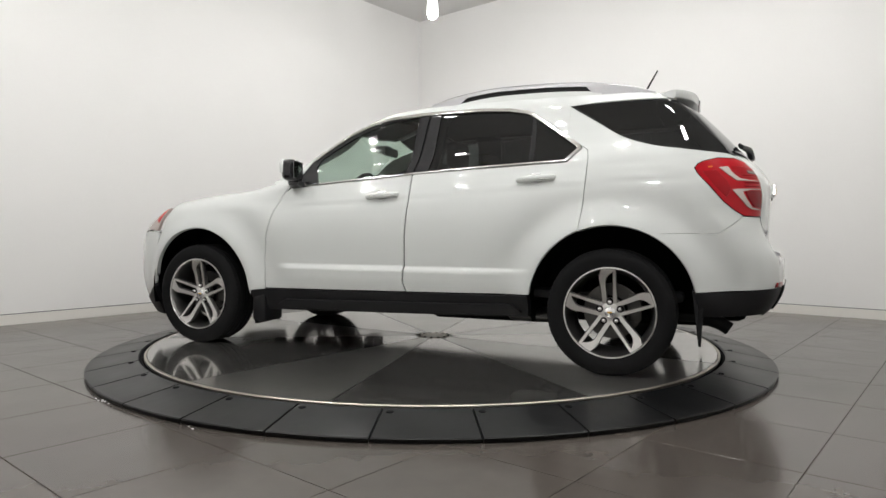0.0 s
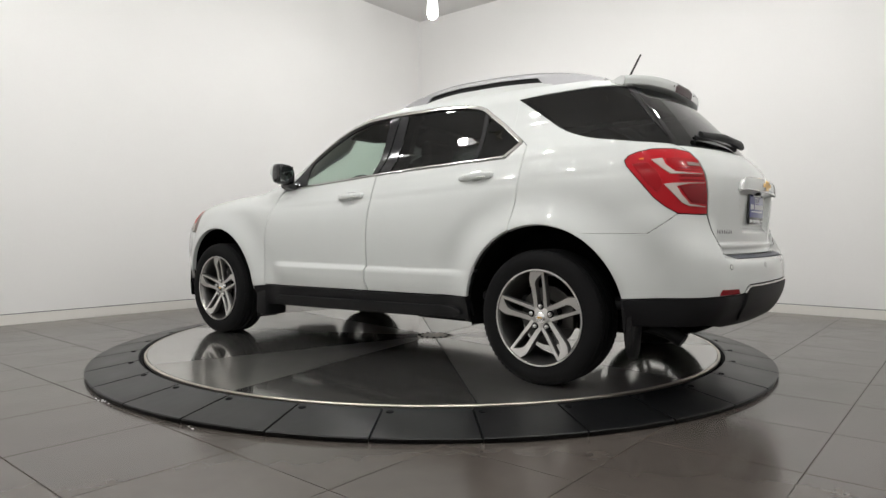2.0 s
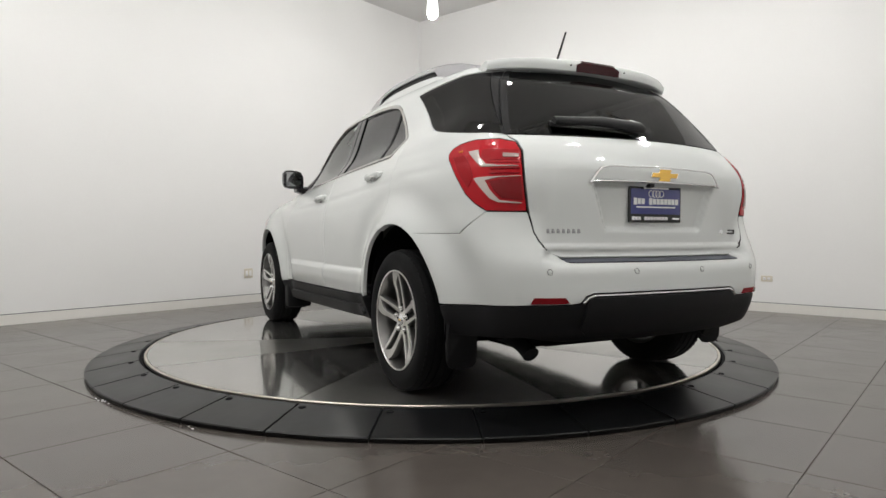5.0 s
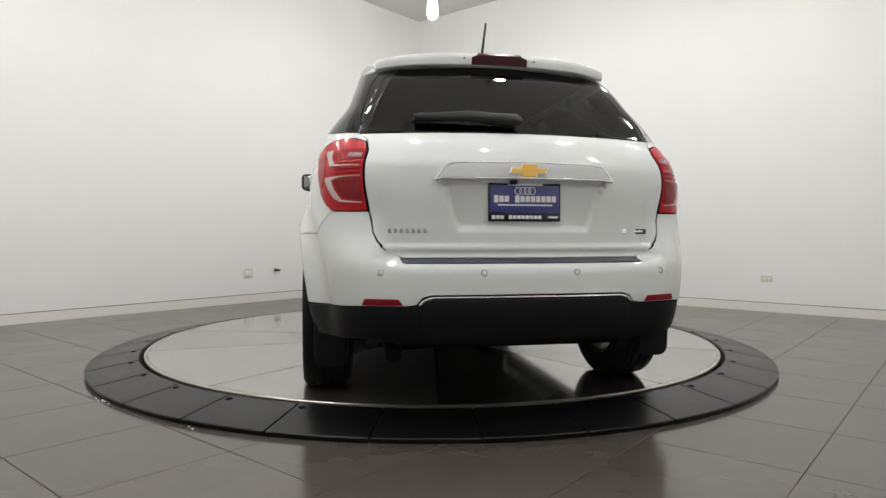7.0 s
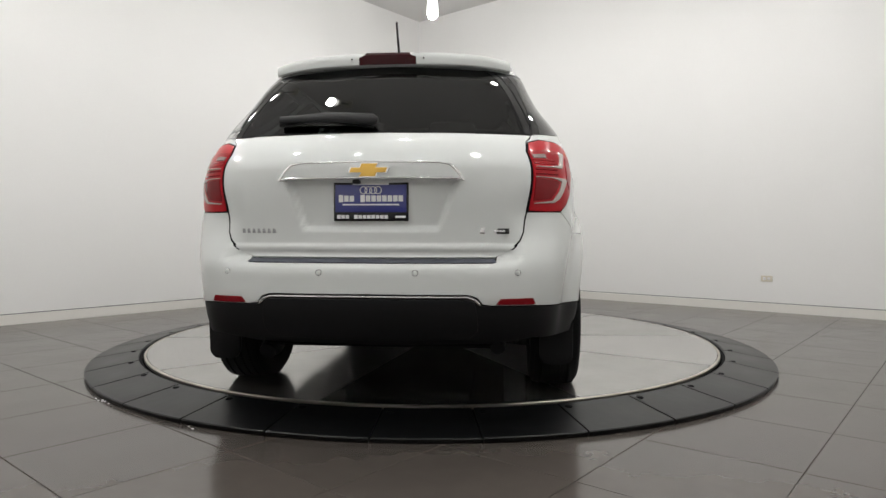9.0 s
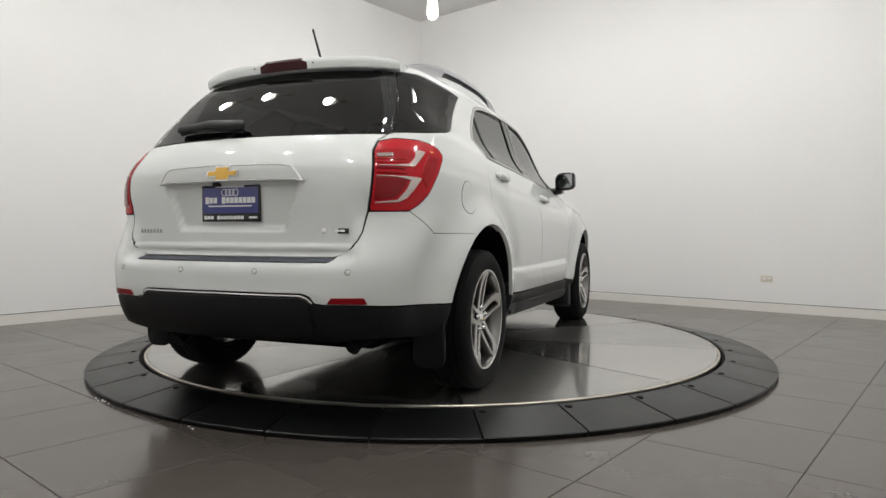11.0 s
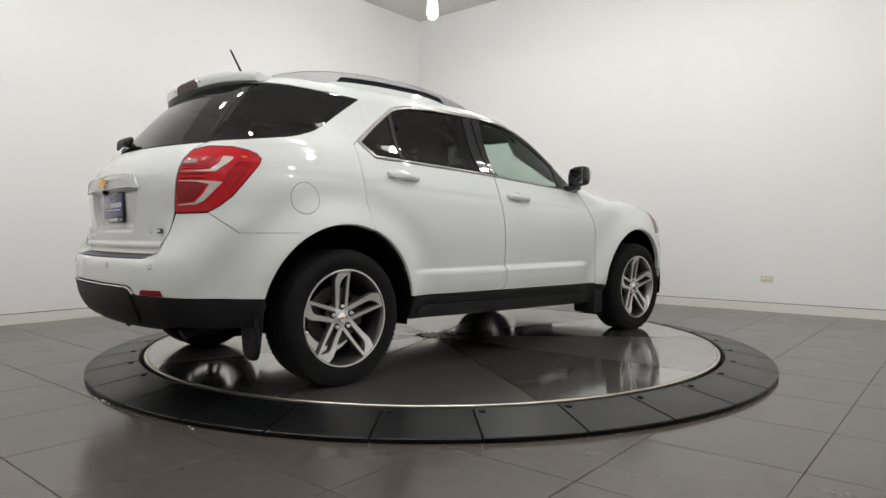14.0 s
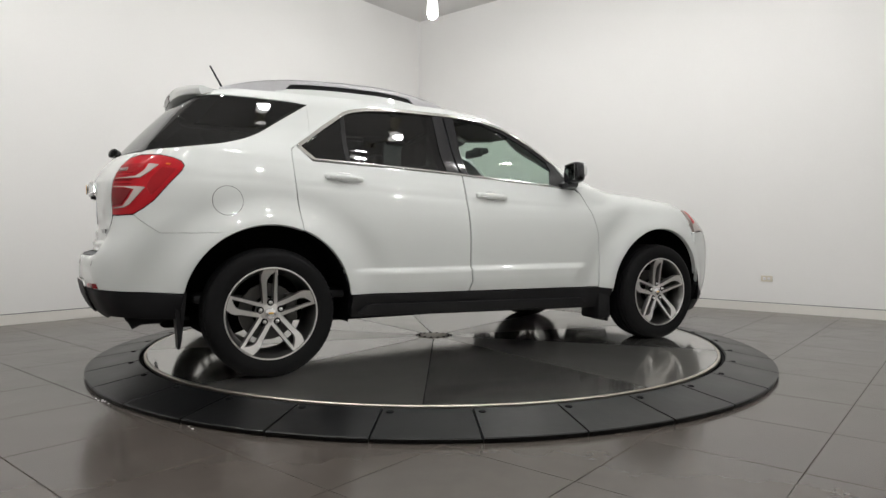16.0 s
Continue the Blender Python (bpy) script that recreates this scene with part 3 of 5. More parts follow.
def flap_form(sg):
    """Mud flap with round lower corners, its foot swept back a little."""
    shape = [(-0.085, 0.15), (0.065, 0.15), (0.065, -0.09)]
    shape += [(0.020 + 0.045 * math.cos(t), -0.105 - 0.045 * math.sin(t)) for t in np.linspace(0, math.pi / 2, 5)]
    shape += [(-0.040 - 0.045 * math.sin(t), -0.105 - 0.045 * math.cos(t)) for t in np.linspace(0, math.pi / 2, 5)]
    return loft([[(-1.875 + d * (0.007 + 0.085 * max(0.0, z + 0.13)) - 0.05 * max(0.0, -z), sg * (0.795 + y * q), 0.325 + z * q) for y, z in shape] for d, q in ((-1.0, 0.975), (-0.7, 1.0), (0.7, 1.0), (1.0, 0.975))])


for sg in (1.0, -1.0):
    # front wing
    wing = [(0.715, 1.09)] + SEAM_F[1:] + arch(AXLE_F, 0.437, 182, 12, 30) + [(1.855, 0.64), (1.80, 0.80), (1.745, 0.93), (1.70, 1.000), (1.4, 1.035), (1.1, 1.065), (0.95, 1.100), (0.85, 1.115)]
    panel("front_wing", wing, "side", PAINT, car, sg, depth=0.03, h=0.02)
    # doors
    fdoor = [(-0.205, 1.143), (0.128, 1.118), (0.45, 1.097), (0.70, 1.080)] + SEAM_F[1:-1] + [(0.875, 0.400), (-0.195, 0.412)] + SEAM_B[::-1][1:-1]
    front_door = panel("front_door", fdoor, "side", PAINT, car, sg, inset=0.0036, depth=0.02, h=0.016)
    rdoor = SEAM_B[:-1] + [(-0.195, 0.412), (-0.965, 0.422)] + [q for q in arch(AXLE_R, 0.447, 6, 68, 16)] + SEAM_R[::-1][:-1] + [(-1.242, 1.282), (-1.246, 1.262), (-1.222, 1.237), (-1.172, 1.184), (-0.965, 1.176), (-0.6, 1.162)]
    rear_door = panel("rear_door", rdoor, "side", PAINT, car, sg, inset=0.0036, depth=0.02, h=0.016)
    # cant rail and windscreen pillar
    cant = [(0.70, 1.090)] + DLO_TOP[:11]
    cant += [(-0.985, 1.47), (-1.09, 1.396), (-1.16, 1.342), (-1.16, 1.52), (-1.16, RAIL_Z)]
    cant += [(x, rail_edge(x)) for x in np.linspace(-1.1, 0.95, 30)] + [(0.86, 1.112)]
    panel("cant_rail", cant, "side", PAINT, car, sg, depth=0.02, h=0.025, lip=0.0003)
    # quarter panel
    low = arch(AXLE_R, 0.447, 68, 117, 16)
    quarter = [rs(x, z) for x, z in SEAM_R[::-1][1:]] + [rs(-1.18, 1.327), rs(-1.16, 1.342), rs(-1.16, 1.522)] + [rs(x, z) for x, z in QTR_BOT]
    quarter += [DP_BOT_OUT, ry(0.70, 1.200), ry(0.66, 1.197), ry(0.655, 1.180)] + LIGHT[5:0:-1] + [LIGHT[0]] + LIGHT[:9:-1] + [rs(-1.964, 0.7765), rs(-1.71, 0.7775)]
    quarter += [rs(x, z) for x, z in low[::-1]]
    panel("quarter_panel", quarter, "rear", PAINT, car, sg, depth=0.03, h=0.025, lip=0.0003)
    # pillar above the quarter glass, up to the roof
    over = [rs(-1.16, 1.526), rs(-1.3, 1.538), rs(-1.5, 1.543), rs(-1.735, 1.547), DP_TOP_OUT, (DP_TOP_IN[0], 1.558), (0.9 * radians(60), 1.575), rs(-1.76, 1.572)]
    over += [rs(x, rail_edge(x)) for x in (-1.65, -1.5, -1.3, -1.16)]
    panel("roof_side", over, "rear", PAINT, car, sg, depth=0.02, h=0.02, lip=0.0003)
    # quarter glass and dark pillar
    qg = [rs(x, z) for x, z in QTR_BOT] + [DP_BOT_OUT, DP_TOP_OUT, rs(-1.5, 1.541), rs(-1.3, 1.536)]
    panel("quarter_glass", qg, "rear", TINT, car, sg, off=-0.002, depth=0.006, h=0.03, inset=0.002, label="dark tinted quarter glass", flat=0.45)
    dp = [DP_BOT_OUT, DP_BOT_IN, DP_TOP_IN, DP_TOP_OUT]
    panel("pillar_trim", dp, "rear", FRIT, car, sg, off=-0.001, depth=0.008, h=0.02, inset=0.002, label="glossy black pillar trim")
    # side glass
    fg = [(-0.155, 1.140), (-0.185, 1.528)] + [q for q in DLO_TOP[::-1] if q[0] > -0.15] + [(0.70, 1.09)] + [q for q in DLO_BOT[::-1] if q[0] > -0.1]
    panel("window", fg, "side", CLEAR, front_door, sg, off=-0.012, depth=0.004, inset=0.016, label="clear greenish side window", flat=0.15)
    rg = [(-0.305, 1.150), (-0.335, 1.528), (-0.59, 1.537), (-0.79, 1.525), (-0.895, 1.502), (-0.935, 1.478), (-0.948, 1.181), (-0.6, 1.166)]
    panel("window", rg, "side", TINT, rear_door, sg, off=-0.012, depth=0.004, h=0.02, inset=0.003, label="dark tinted side window", flat=0.35)
    sgl = [(-0.968, 1.181), (-0.958, 1.468), (-1.08, 1.384), (-1.165, 1.320), (-1.218, 1.279), (-1.222, 1.264), (-1.205, 1.240), (-1.160, 1.196)]
    panel("fixed_window", sgl, "side", TINT, rear_door, sg, off=-0.012, depth=0.004, h=0.02, inset=0.002, label="dark tinted fixed pane", flat=0.6)
    # pillars between the panes
    panel("pillar_cover", [(-0.150, 1.142), (-0.178, 1.535), (-0.258, 1.54), (-0.204, 1.143)], "side", GLOSS_BLACK, front_door, sg, off=-0.004, inset=0.003, depth=0.012, h=0.02, label="black centre pillar cover")
    panel("pillar_cover", [(-0.208, 1.143), (-0.262, 1.54), (-0.338, 1.54), (-0.308, 1.150)], "side", GLOSS_BLACK, rear_door, sg, off=-0.004, inset=0.003, depth=0.012, h=0.02, label="black centre pillar cover")
    panel("divider", [(-0.944, 1.182), (-0.932, 1.485), (-0.962, 1.47), (-0.972, 1.182)], "side", CLAD, rear_door, sg, off=-0.007, depth=0.01, h=0.02)
    panel("window_seal", [(0.70, 1.09)] + [q for q in DLO_TOP if q[0] > -0.19] + [(-0.19, 1.553), (-0.182, 1.528)] + [(x, z - 0.036 - 0.018 * step01(x / 0.3)) for x, z in DLO_TOP[::-1] if -0.15 < x < 0.6] + [(0.56, 1.22), (0.49, 1.105)], "side", CLAD, front_door, sg, off=-0.006, depth=0.012, h=0.02)

    # dark joints behind the door gaps
    for line in (SEAM_B, SEAM_F, SEAM_R):
        panel("door_gap", [(x - 0.012, z) for x, z in line] + [(x + 0.012, z) for x, z in line[::-1]], "side", DARK, car, sg, off=-0.010, depth=0.004, h=0.03)

    # bright surround
    def strip(inner, wdt, zoff=0.0):
        outl = []
        q = np.array(inner)
        d = np.gradient(q, axis=0)
        nn = np.stack([-d[:, 1], d[:, 0]], -1) / np.linalg.norm(d, axis=1)[:, None]
        return [tuple(v) for v in q] + [tuple(v) for v in (q - nn * wdt)[::-1]]

    panel("window_trim", strip([(0.60, 1.285)] + DLO_TOP[1:] + DLO_BOT[:3], -0.021), "side", BRIGHT, rear_door, sg, off=0.003, depth=0.012, h=0.02, label="bright chrome window surround")
    panel("belt_trim", strip(DLO_BOT[2:], -0.012), "side", BRIGHT, rear_door, sg, off=0.004, depth=0.012, h=0.02, label="bright chrome belt trim")

    # sill cladding
    sill = [(0.985, 0.385), (0.88, 0.396), (-0.2, 0.408), (-0.965, 0.418), (-0.972, 0.36), (-0.965, 0.292), (-0.2, 0.276), (0.80, 0.256), (0.96, 0.25)]
    cladding = panel("sill_cladding", sill, "side", CLAD, car, sg, off=0.004, depth=0.05, label="black plastic sill cladding")
    panel("sill_step", [(0.70, 0.332), (-0.86, 0.362), (-0.93, 0.318), (-0.86, 0.302), (0.62, 0.276), (0.76, 0.30)], "side", CLAD, cladding, sg, off=0.024, depth=0.03)
    # wheel arch liners
    for ax, name in ((AXLE_F, "arch_liner"), (AXLE_R, "arch_liner")):
        rows = []
        for t in np.radians(np.linspace(-14, 190, 30)):
            c, s = math.cos(t), math.sin(t)
            rows.append([(ax + 0.452 * c, sg * 0.865, 0.375 + 0.452 * s), (ax + 0.47 * c, sg * 0.80, 0.375 + 0.47 * s), (ax + 0.46 * c, sg * 0.55, 0.37 + 0.46 * s), (ax + 0.05 * c, sg * 0.53, 0.37 + 0.05 * s)])
        part(name, loft(rows, cap=False, closed=False), LINER, car, "black wheel arch liner")
    # mud flaps
    part("mud_flap", flap_form(sg), CLAD, car, "black rubber mud flap")
    part("mud_flap", merge(box(0.11, 0.20, 0.19, (0.925, sg * 0.775, 0.265), 0.02), box(0.02, 0.17, 0.13, (0.95, sg * 0.79, 0.22), 0.006)), CLAD, car, "black rubber mud flap")


    # door handles
    def handle(x, z, door):
        tilt = 3.0
        q = place("side", [x], [z], sg)[0]
        hx = [(-0.115, 0.010), (-0.105, 0.015), (-0.06, 0.0165), (0.0, 0.017), (0.06, 0.0165), (0.10, 0.014), (0.115, 0.008)]
        rows = []
        for dx, hh in hx:
            hh *= 1.15
            out = 0.038 - 0.028 * (dx / 0.115) ** 4
            rows.append([(q[0] + dx, q[1] + sg * (out - 0.013 + 0.013 * math.cos(t)), q[2] - dx * math.tan(radians(tilt)) + hh * math.sin(t)) for t in np.linspace(0, 2 * math.pi, 12, endpoint=False)])
        h = part("door_handle", loft(rows), PAINT, door, "white door handle with bright insert")
        cup = [(q[0] + 0.055 * math.cos(t), q[2] + 0.004 + 0.030 * math.sin(t)) for t in np.linspace(0, 2 * math.pi, 20, endpoint=False)]
        panel("handle_cup", cup, "side", SATIN, h, sg, off=0.0015, depth=0.004, h=0.015)
        part("handle_trim", box(0.15, 0.004, 0.006, (q[0] - 0.01, q[1] + sg * 0.034, q[2] - 0.004), 0.0015, rot=None), CHROME, h)
        part("lock_cover", box(0.034, 0.012, 0.026, (q[0] - 0.095, q[1] + sg * 0.017, q[2] + 0.004), 0.005), PAINT, h)

    handle(-0.018, 1.012, front_door)
    handle(-1.0, 1.090, rear_door)

    # door mirror
    def mirror():
        rows = []
        for y, dx, dz, hx_, hz_ in ((0.815, 0.0, -0.01, 0.046, 0.046), (0.832, 0.0, 0.0, 0.060, 0.062), (0.86, 0.0, 0.002, 0.066, 0.071), (0.915, -0.003, 0.005, 0.064, 0.072), (0.955, -0.008, 0.007, 0.052, 0.064), (0.972, -0.014, 0.007, 0.030, 0.044)):
            ring_ = []
            for t in np.linspace(0, 2 * math.pi, 20, endpoint=False):
                c, s = math.cos(t), math.sin(t)
                ex = math.copysign(abs(c) ** 0.55, c)
                ez = math.copysign(abs(s) ** 0.6, s)
                ring_.append((0.628 + dx + (hx_ * ex if ex > 0 else 0.6 * hx_ * ex), sg * y, 1.185 + dz + hz_ * ez))
            rows.append(ring_)
        m = part("door_mirror", loft(rows), GLOSS_BLACK, front_door, "black door mirror housing")
        part("mirror_glass", box(0.004, 0.115, 0.108, (0.5855, sg * 0.895, 1.190), 0.001, rot=(0, 0, sg * 4)), MIRROR, m)
        part("mirror_cap", loft([[(0.664 + 0.034 * math.cos(t) * k, sg * y, 1.207 + 0.060 * math.sin(t) * k) for t in np.linspace(0, 2 * math.pi, 14, endpoint=False)] for y, k in ((0.83, 0.8), (0.87, 1.0), (0.915, 1.0), (0.95, 0.85), (0.965, 0.5))]), PAINT, m, "white mirror cap")
        part("mirror_foot", loft([[(0.64 + 0.05 * c * k, sg * y, z + 0.022 * s * k) for c, s in ((1, 0.4), (0.5, 1), (-0.5, 1), (-1, 0.4), (-0.8, -1), (0.8, -1))] for y, z, k in ((0.78, 1.105, 1.5), (0.82, 1.108, 1.2), (0.87, 1.115, 0.9))]), GLOSS_BLACK, m)

    mirror()

# fuel flap on the other side
fuel = [(-1.643 + 0.076 * math.cos(t), 0.945 + 0.076 * math.sin(t)) for t in np.linspace(0, 2 * math.pi, 40, endpoint=False)]
panel("fuel_flap", [rs(x, z) for x, z in fuel], "rear", PAINT, car, -1.0, off=0.0022, depth=0.004, h=0.02, label="round white fuel flap")
ringo = [(-1.643 + 0.0785 * math.cos(t), 0.945 + 0.0785 * math.sin(t)) for t in np.linspace(0, 2 * math.pi, 40, endpoint=False)]
panel("fuel_flap_gap", [rs(x, z) for x, z in ringo], "rear", DARK, car, -1.0, off=0.0008, depth=0.003, h=0.02)

# roof, windscreen, bonnet
ROOF_X = np.linspace(0.08, -1.64, 30)
edge = [place("side", [x], [rail_edge(x)])[0] for x in ROOF_X]
roof_o = [(q[0], q[1]) for q in edge] + [(q[0], -q[1]) for q in edge[::-1]]
roof = panel("roof", roof_o, "top", PAINT, car, depth=0.02, h=0.05, lip=0.0005)
ws = [place("side", [x], [rail_edge(x)])[0] for x in np.linspace(0.09, 0.94, 16)]
panel("windscreen", [(q[0], q[1] - 0.004) for q in ws] + [(1.03, 0.4), (1.05, 0), (1.03, -0.4)] + [(q[0], -q[1] + 0.004) for q in ws[::-1]], "top", CLEAR, car, off=-0.003, depth=0.005, h=0.05, label="clear windscreen")
bon = [(1.06, 0.0), (1.04, 0.45), (0.97, 0.715), (1.1, 0.765), (1.4, 0.775), (1.7, 0.745), (1.95, 0.63), (2.14, 0.40), (2.2, 0.0)]
panel("bonnet", bon + [(x, -y) for x, y in bon[-2:0:-1]], "top", PAINT, car, depth=0.02, h=0.05, inset=0.003)
panel("roof_liner", [(q[0] - 0.05 * (q[0] > 0), q[1] - 0.03) for q in edge] + [(q[0] - 0.05 * (q[0] > 0), -q[1] + 0.03) for q in edge[::-1]], "top", CABIN, car, off=-0.035, depth=0.01, h=0.06, label="dark roof lining")

for y0 in (0.30, -0.30):
    panel("sun_visor", [(0.05, y0 - 0.28), (0.05, y0 + 0.28), (0.29, y0 + 0.27), (0.33, y0), (0.30, y0 - 0.27)], "top", CABIN, car, off=-0.035, depth=0.02, h=0.05)

# front bumper, lamps, grille
fb = [(0.9 * radians(a), z) for a, z in ((0, 0.20), (25, 0.20), (45, 0.22), (52, 0.35), (56.5, 0.42), (57.5, 0.55), (58.5, 0.66), (56.5, 0.78), (50, 0.79), (40, 0.76), (25, 0.80), (0, 0.82))]
panel("front_bumper", fb + [(-a, z) for a, z in fb[-2:0:-1]], "front", PAINT, car, depth=0.02, h=0.04)
for sg in (1.0, -1.0):
    hl = [(0.9 * radians(a), z) for a, z in ((56.5, 0.79), (58.5, 0.89), (59, 0.965), (54, 0.955), (44, 0.91), (32, 0.86), (30, 0.81), (40, 0.775), (50, 0.80))]
    panel("headlamp", hl, "front", LAMP_WHITE, car, sg, off=0.002, depth=0.02, h=0.02, label="clear headlamp with amber edge")
    panel("side_marker", [(0.9 * radians(a), z) for a, z in ((57, 0.85), (58.6, 0.955), (56.5, 0.945), (55, 0.87))], "front", RED, car, sg, off=0.005, depth=0.005, h=0.02)
    panel("bumper_corner", [(0.9 * radians(a), z) for a, z in ((52, 0.16), (56.0, 0.40), (44, 0.30), (30, 0.24), (30, 0.17))], "front", CLAD, car, sg, off=0.006, depth=0.03, h=0.03, label="black lower bumper corner")
panel("grille", [(0.9 * radians(a), z) for a, z in ((-24, 0.52), (24, 0.52), (27, 0.78), (-27, 0.78))], "front", CLAD, car, off=0.004, depth=0.01, h=0.04)

# tailgate
TG_CORNER = [ry(0.623, 0.783), ry(0.606, 0.745), ry(0.579, 0.712), ry(0.549, 0.690), (ry(0.506, 0.676)[0], 0.676)]
tg = [ry(0.655, 1.197), (LIGHT[5][0] - 0.004, 1.165), (LIGHT[6][0] - 0.004, 1.12), (LIGHT[7][0] - 0.004, 1.05), (LIGHT[8][0] - 0.004, 0.866)] + TG_CORNER
tg = tg + [(-a, z) for a, z in tg[::-1]]
for sg in (1.0, -1.0):
    joint = [LIGHT[8]] + TG_CORNER[:4]
    panel("tailgate_gap", [(a - 0.003, z + 0.001) for a, z in joint] + [(a + 0.0022, z - 0.002) for a, z in joint[::-1]], "rear", DARK, car, sg, off=0.0009, depth=0.003, h=0.02, lip=0.0002)
tailgate = panel("tailgate", tg, "rear", PAINT, car, off=0.003, depth=0.02, h=0.012, inset=0.001)
gl = [DP_BOT_IN, (DP_BOT_IN[0] * 0.5, 1.201), (0, 1.2), (-DP_BOT_IN[0] * 0.5, 1.201), (-DP_BOT_IN[0], 1.203), (-DP_TOP_IN[0], 1.556), (0, 1.575), DP_TOP_IN]
panel("rear_window", gl, "rear", TINT, tailgate, off=-0.004, depth=0.005, h=0.018, inset=0.004, label="dark tinted rear window", flat=0.1)
for sg in (1.0, -1.0):
    fr = [DP_BOT_IN, (DP_BOT_IN[0] - 0.035, 1.204), (DP_TOP_IN[0] - 0.045, 1.558), DP_TOP_IN]
    panel("window_border", fr, "rear", FRIT, tailgate, sg, off=-0.002, depth=0.003, h=0.02, inset=0.002)
# badge bars
letters = []
for k in range(7):
    y = 0.555 - 0.0235 * k
    q0 = place("rear", [ry(y, 0.786)[0]], [0.786])[0]
    letters.append(box(0.004, 0.017, 0.019, (q0[0] - 0.002, q0[1], q0[2]), 0.001))
for k, b in enumerate(letters):
    part("badge_bar", b, LETTER, tailgate)
for y, wd, mat in ((-0.452, 0.030, SATIN), (-0.520, 0.092, GLOSS_BLACK)):
    q0 = place("rear", [ry(abs(y), 0.785)[0]], [0.785], -1)[0]
    part("badge_bar", box(0.004, wd, 0.022, (q0[0] - 0.002, q0[1], q0[2]), 0.001, rot=None), mat, tailgate)
    if mat is GLOSS_BLACK:
        for dy in (-0.024, -0.012, 0.0, 0.012, 0.024):
            part("badge_bar", box(0.004, 0.008, 0.010, (q0[0] - 0.0042, q0[1] + dy, q0[2]), 0.001), SATIN, tailgate)
q0 = place("rear", [ry(0.52, 0.785)[0]], [0.785], -1)[0]
part("badge_bar", box(0.002, 0.058, 0.006, (q0[0] - 0.005, q0[1], q0[2])), PRINT, tailgate)
# grip bar over the plate
bar = [(0.376, 0.990), (0.345, 1.035), (0.322, 1.056), (0.28, 1.062)]
bo = [ry(y, z) for y, z in bar] + [(0, 1.066)] + [(-a, z) for a, z in [ry(y, z) for y, z in bar[::-1]]] + [(0, 0.994)]
grip = panel("grip_bar", bo, "rear", PAINT, tailgate, off=0.022, depth=0.028, h=0.015, label="white grip bar with chrome edge")
top_edge = [(0.378, 0.992), (0.347, 1.036), (0.324, 1.058), (0.28, 1.065)]
te = [ry(y, z) for y, z in top_edge]
te = te + [(0, 1.069)] + [(-a, z) for a, z in te[::-1]]
te = te + [(a * 0.975, z - 0.006) for a, z in te[::-1]]
panel("grip_trim", te, "rear", CHROME, grip, off=0.025, depth=0.012, h=0.012, label="chrome edge strip")
low_e = [ry(0.370, 0.998), ry(0.2, 1.0), (0, 1.001)]
low_e = low_e + [(-a, z) for a, z in low_e[-2::-1]]
panel("grip_trim", low_e + [(a, z - 0.004) for a, z in low_e[::-1]], "rear", CHROME, grip, off=0.024, depth=0.012, h=0.012)
# gold emblem, a plain barred shape
em = place("rear", [0.0], [1.030], 1, 0.024)[0]
sh = [(-0.078, -0.010), (-0.028, -0.010), (-0.036, -0.026), (0.028, -0.026), (0.034, -0.010), (0.070, -0.010), (0.078, 0.010), (0.030, 0.010), (0.038, 0.026), (-0.026, 0.026), (-0.034, 0.010), (-0.070, 0.010)]
eb = prism(sh, 0, 0.007, 0.002)
bmesh.ops.transform(eb, matrix=Matrix.Translation(em) @ pose(0, 0, 0, 90, 0, -90), verts=eb.verts)
emblem = part("emblem", eb, GOLD, tailgate, "gold emblem with chrome edge", smooth=False)
eb = prism([(x * 1.08, y * 1.16) for x, y in sh], -0.004, 0.004)
bmesh.ops.transform(eb, matrix=Matrix.Translation(em) @ pose(0, 0, 0, 90, 0, -90), verts=eb.verts)
part("emblem_edge", eb, CHROME, emblem, smooth=False)
part("camera_pod", box(0.03, 0.03, 0.018, (-2.268, 0.055, 0.986), 0.005), CLAD, tailgate)
# plate
pl = part("number_plate", box(0.012, 0.312, 0.160, (-2.243, 0, 0.905), 0.004, rot=None), GLOSS_BLACK, tailgate, "blue dealer plate in a black frame")
part("plate_face", box(0.003, 0.296, 0.112, (-2.2495, 0, 0.918), 0.001), BLUE, pl)
for z, wd, hh, y in ((0.977, 0.15, 0.007, 0), (0.893, 0.235, 0.006, 0)):
    part("plate_print", box(0.002, wd, hh, (-2.2515, y, z)), PRINT, pl)
for k in range(12):
    if k != 3:
        part("plate_print", box(0.002, 0.0185, 0.030 if k in (0, 4) else 0.025, (-2.2515, 0.124 - 0.0226 * k, 0.918)), PRINT, pl)
        part("plate_print", box(0.002, 0.0145, 0.016 if k in (0, 4) else 0.014, (-2.2502, 0.134 - 0.0180 * k, 0.843)), PRINT, pl)
part("plate_print", box(0.002, 0.042, 0.008, (-2.2502, -0.123, 0.843)), PRINT, pl)
for y in (-0.03, -0.01, 0.01, 0.03):
    rb = lathe([(0.013, -0.0006), (0.016, -0.0006), (0.016, 0.0006), (0.013, 0.0006)], 20, "y", True)
    bmesh.ops.rotate(rb, cent=(0, 0, 0), matrix=Matrix.Rotation(radians(90), 3, "Z"), verts=rb.verts)
    bmesh.ops.translate(rb, vec=(-2.2517, y, 0.952), verts=rb.verts)
    part("plate_ring", rb, PRINT, pl)
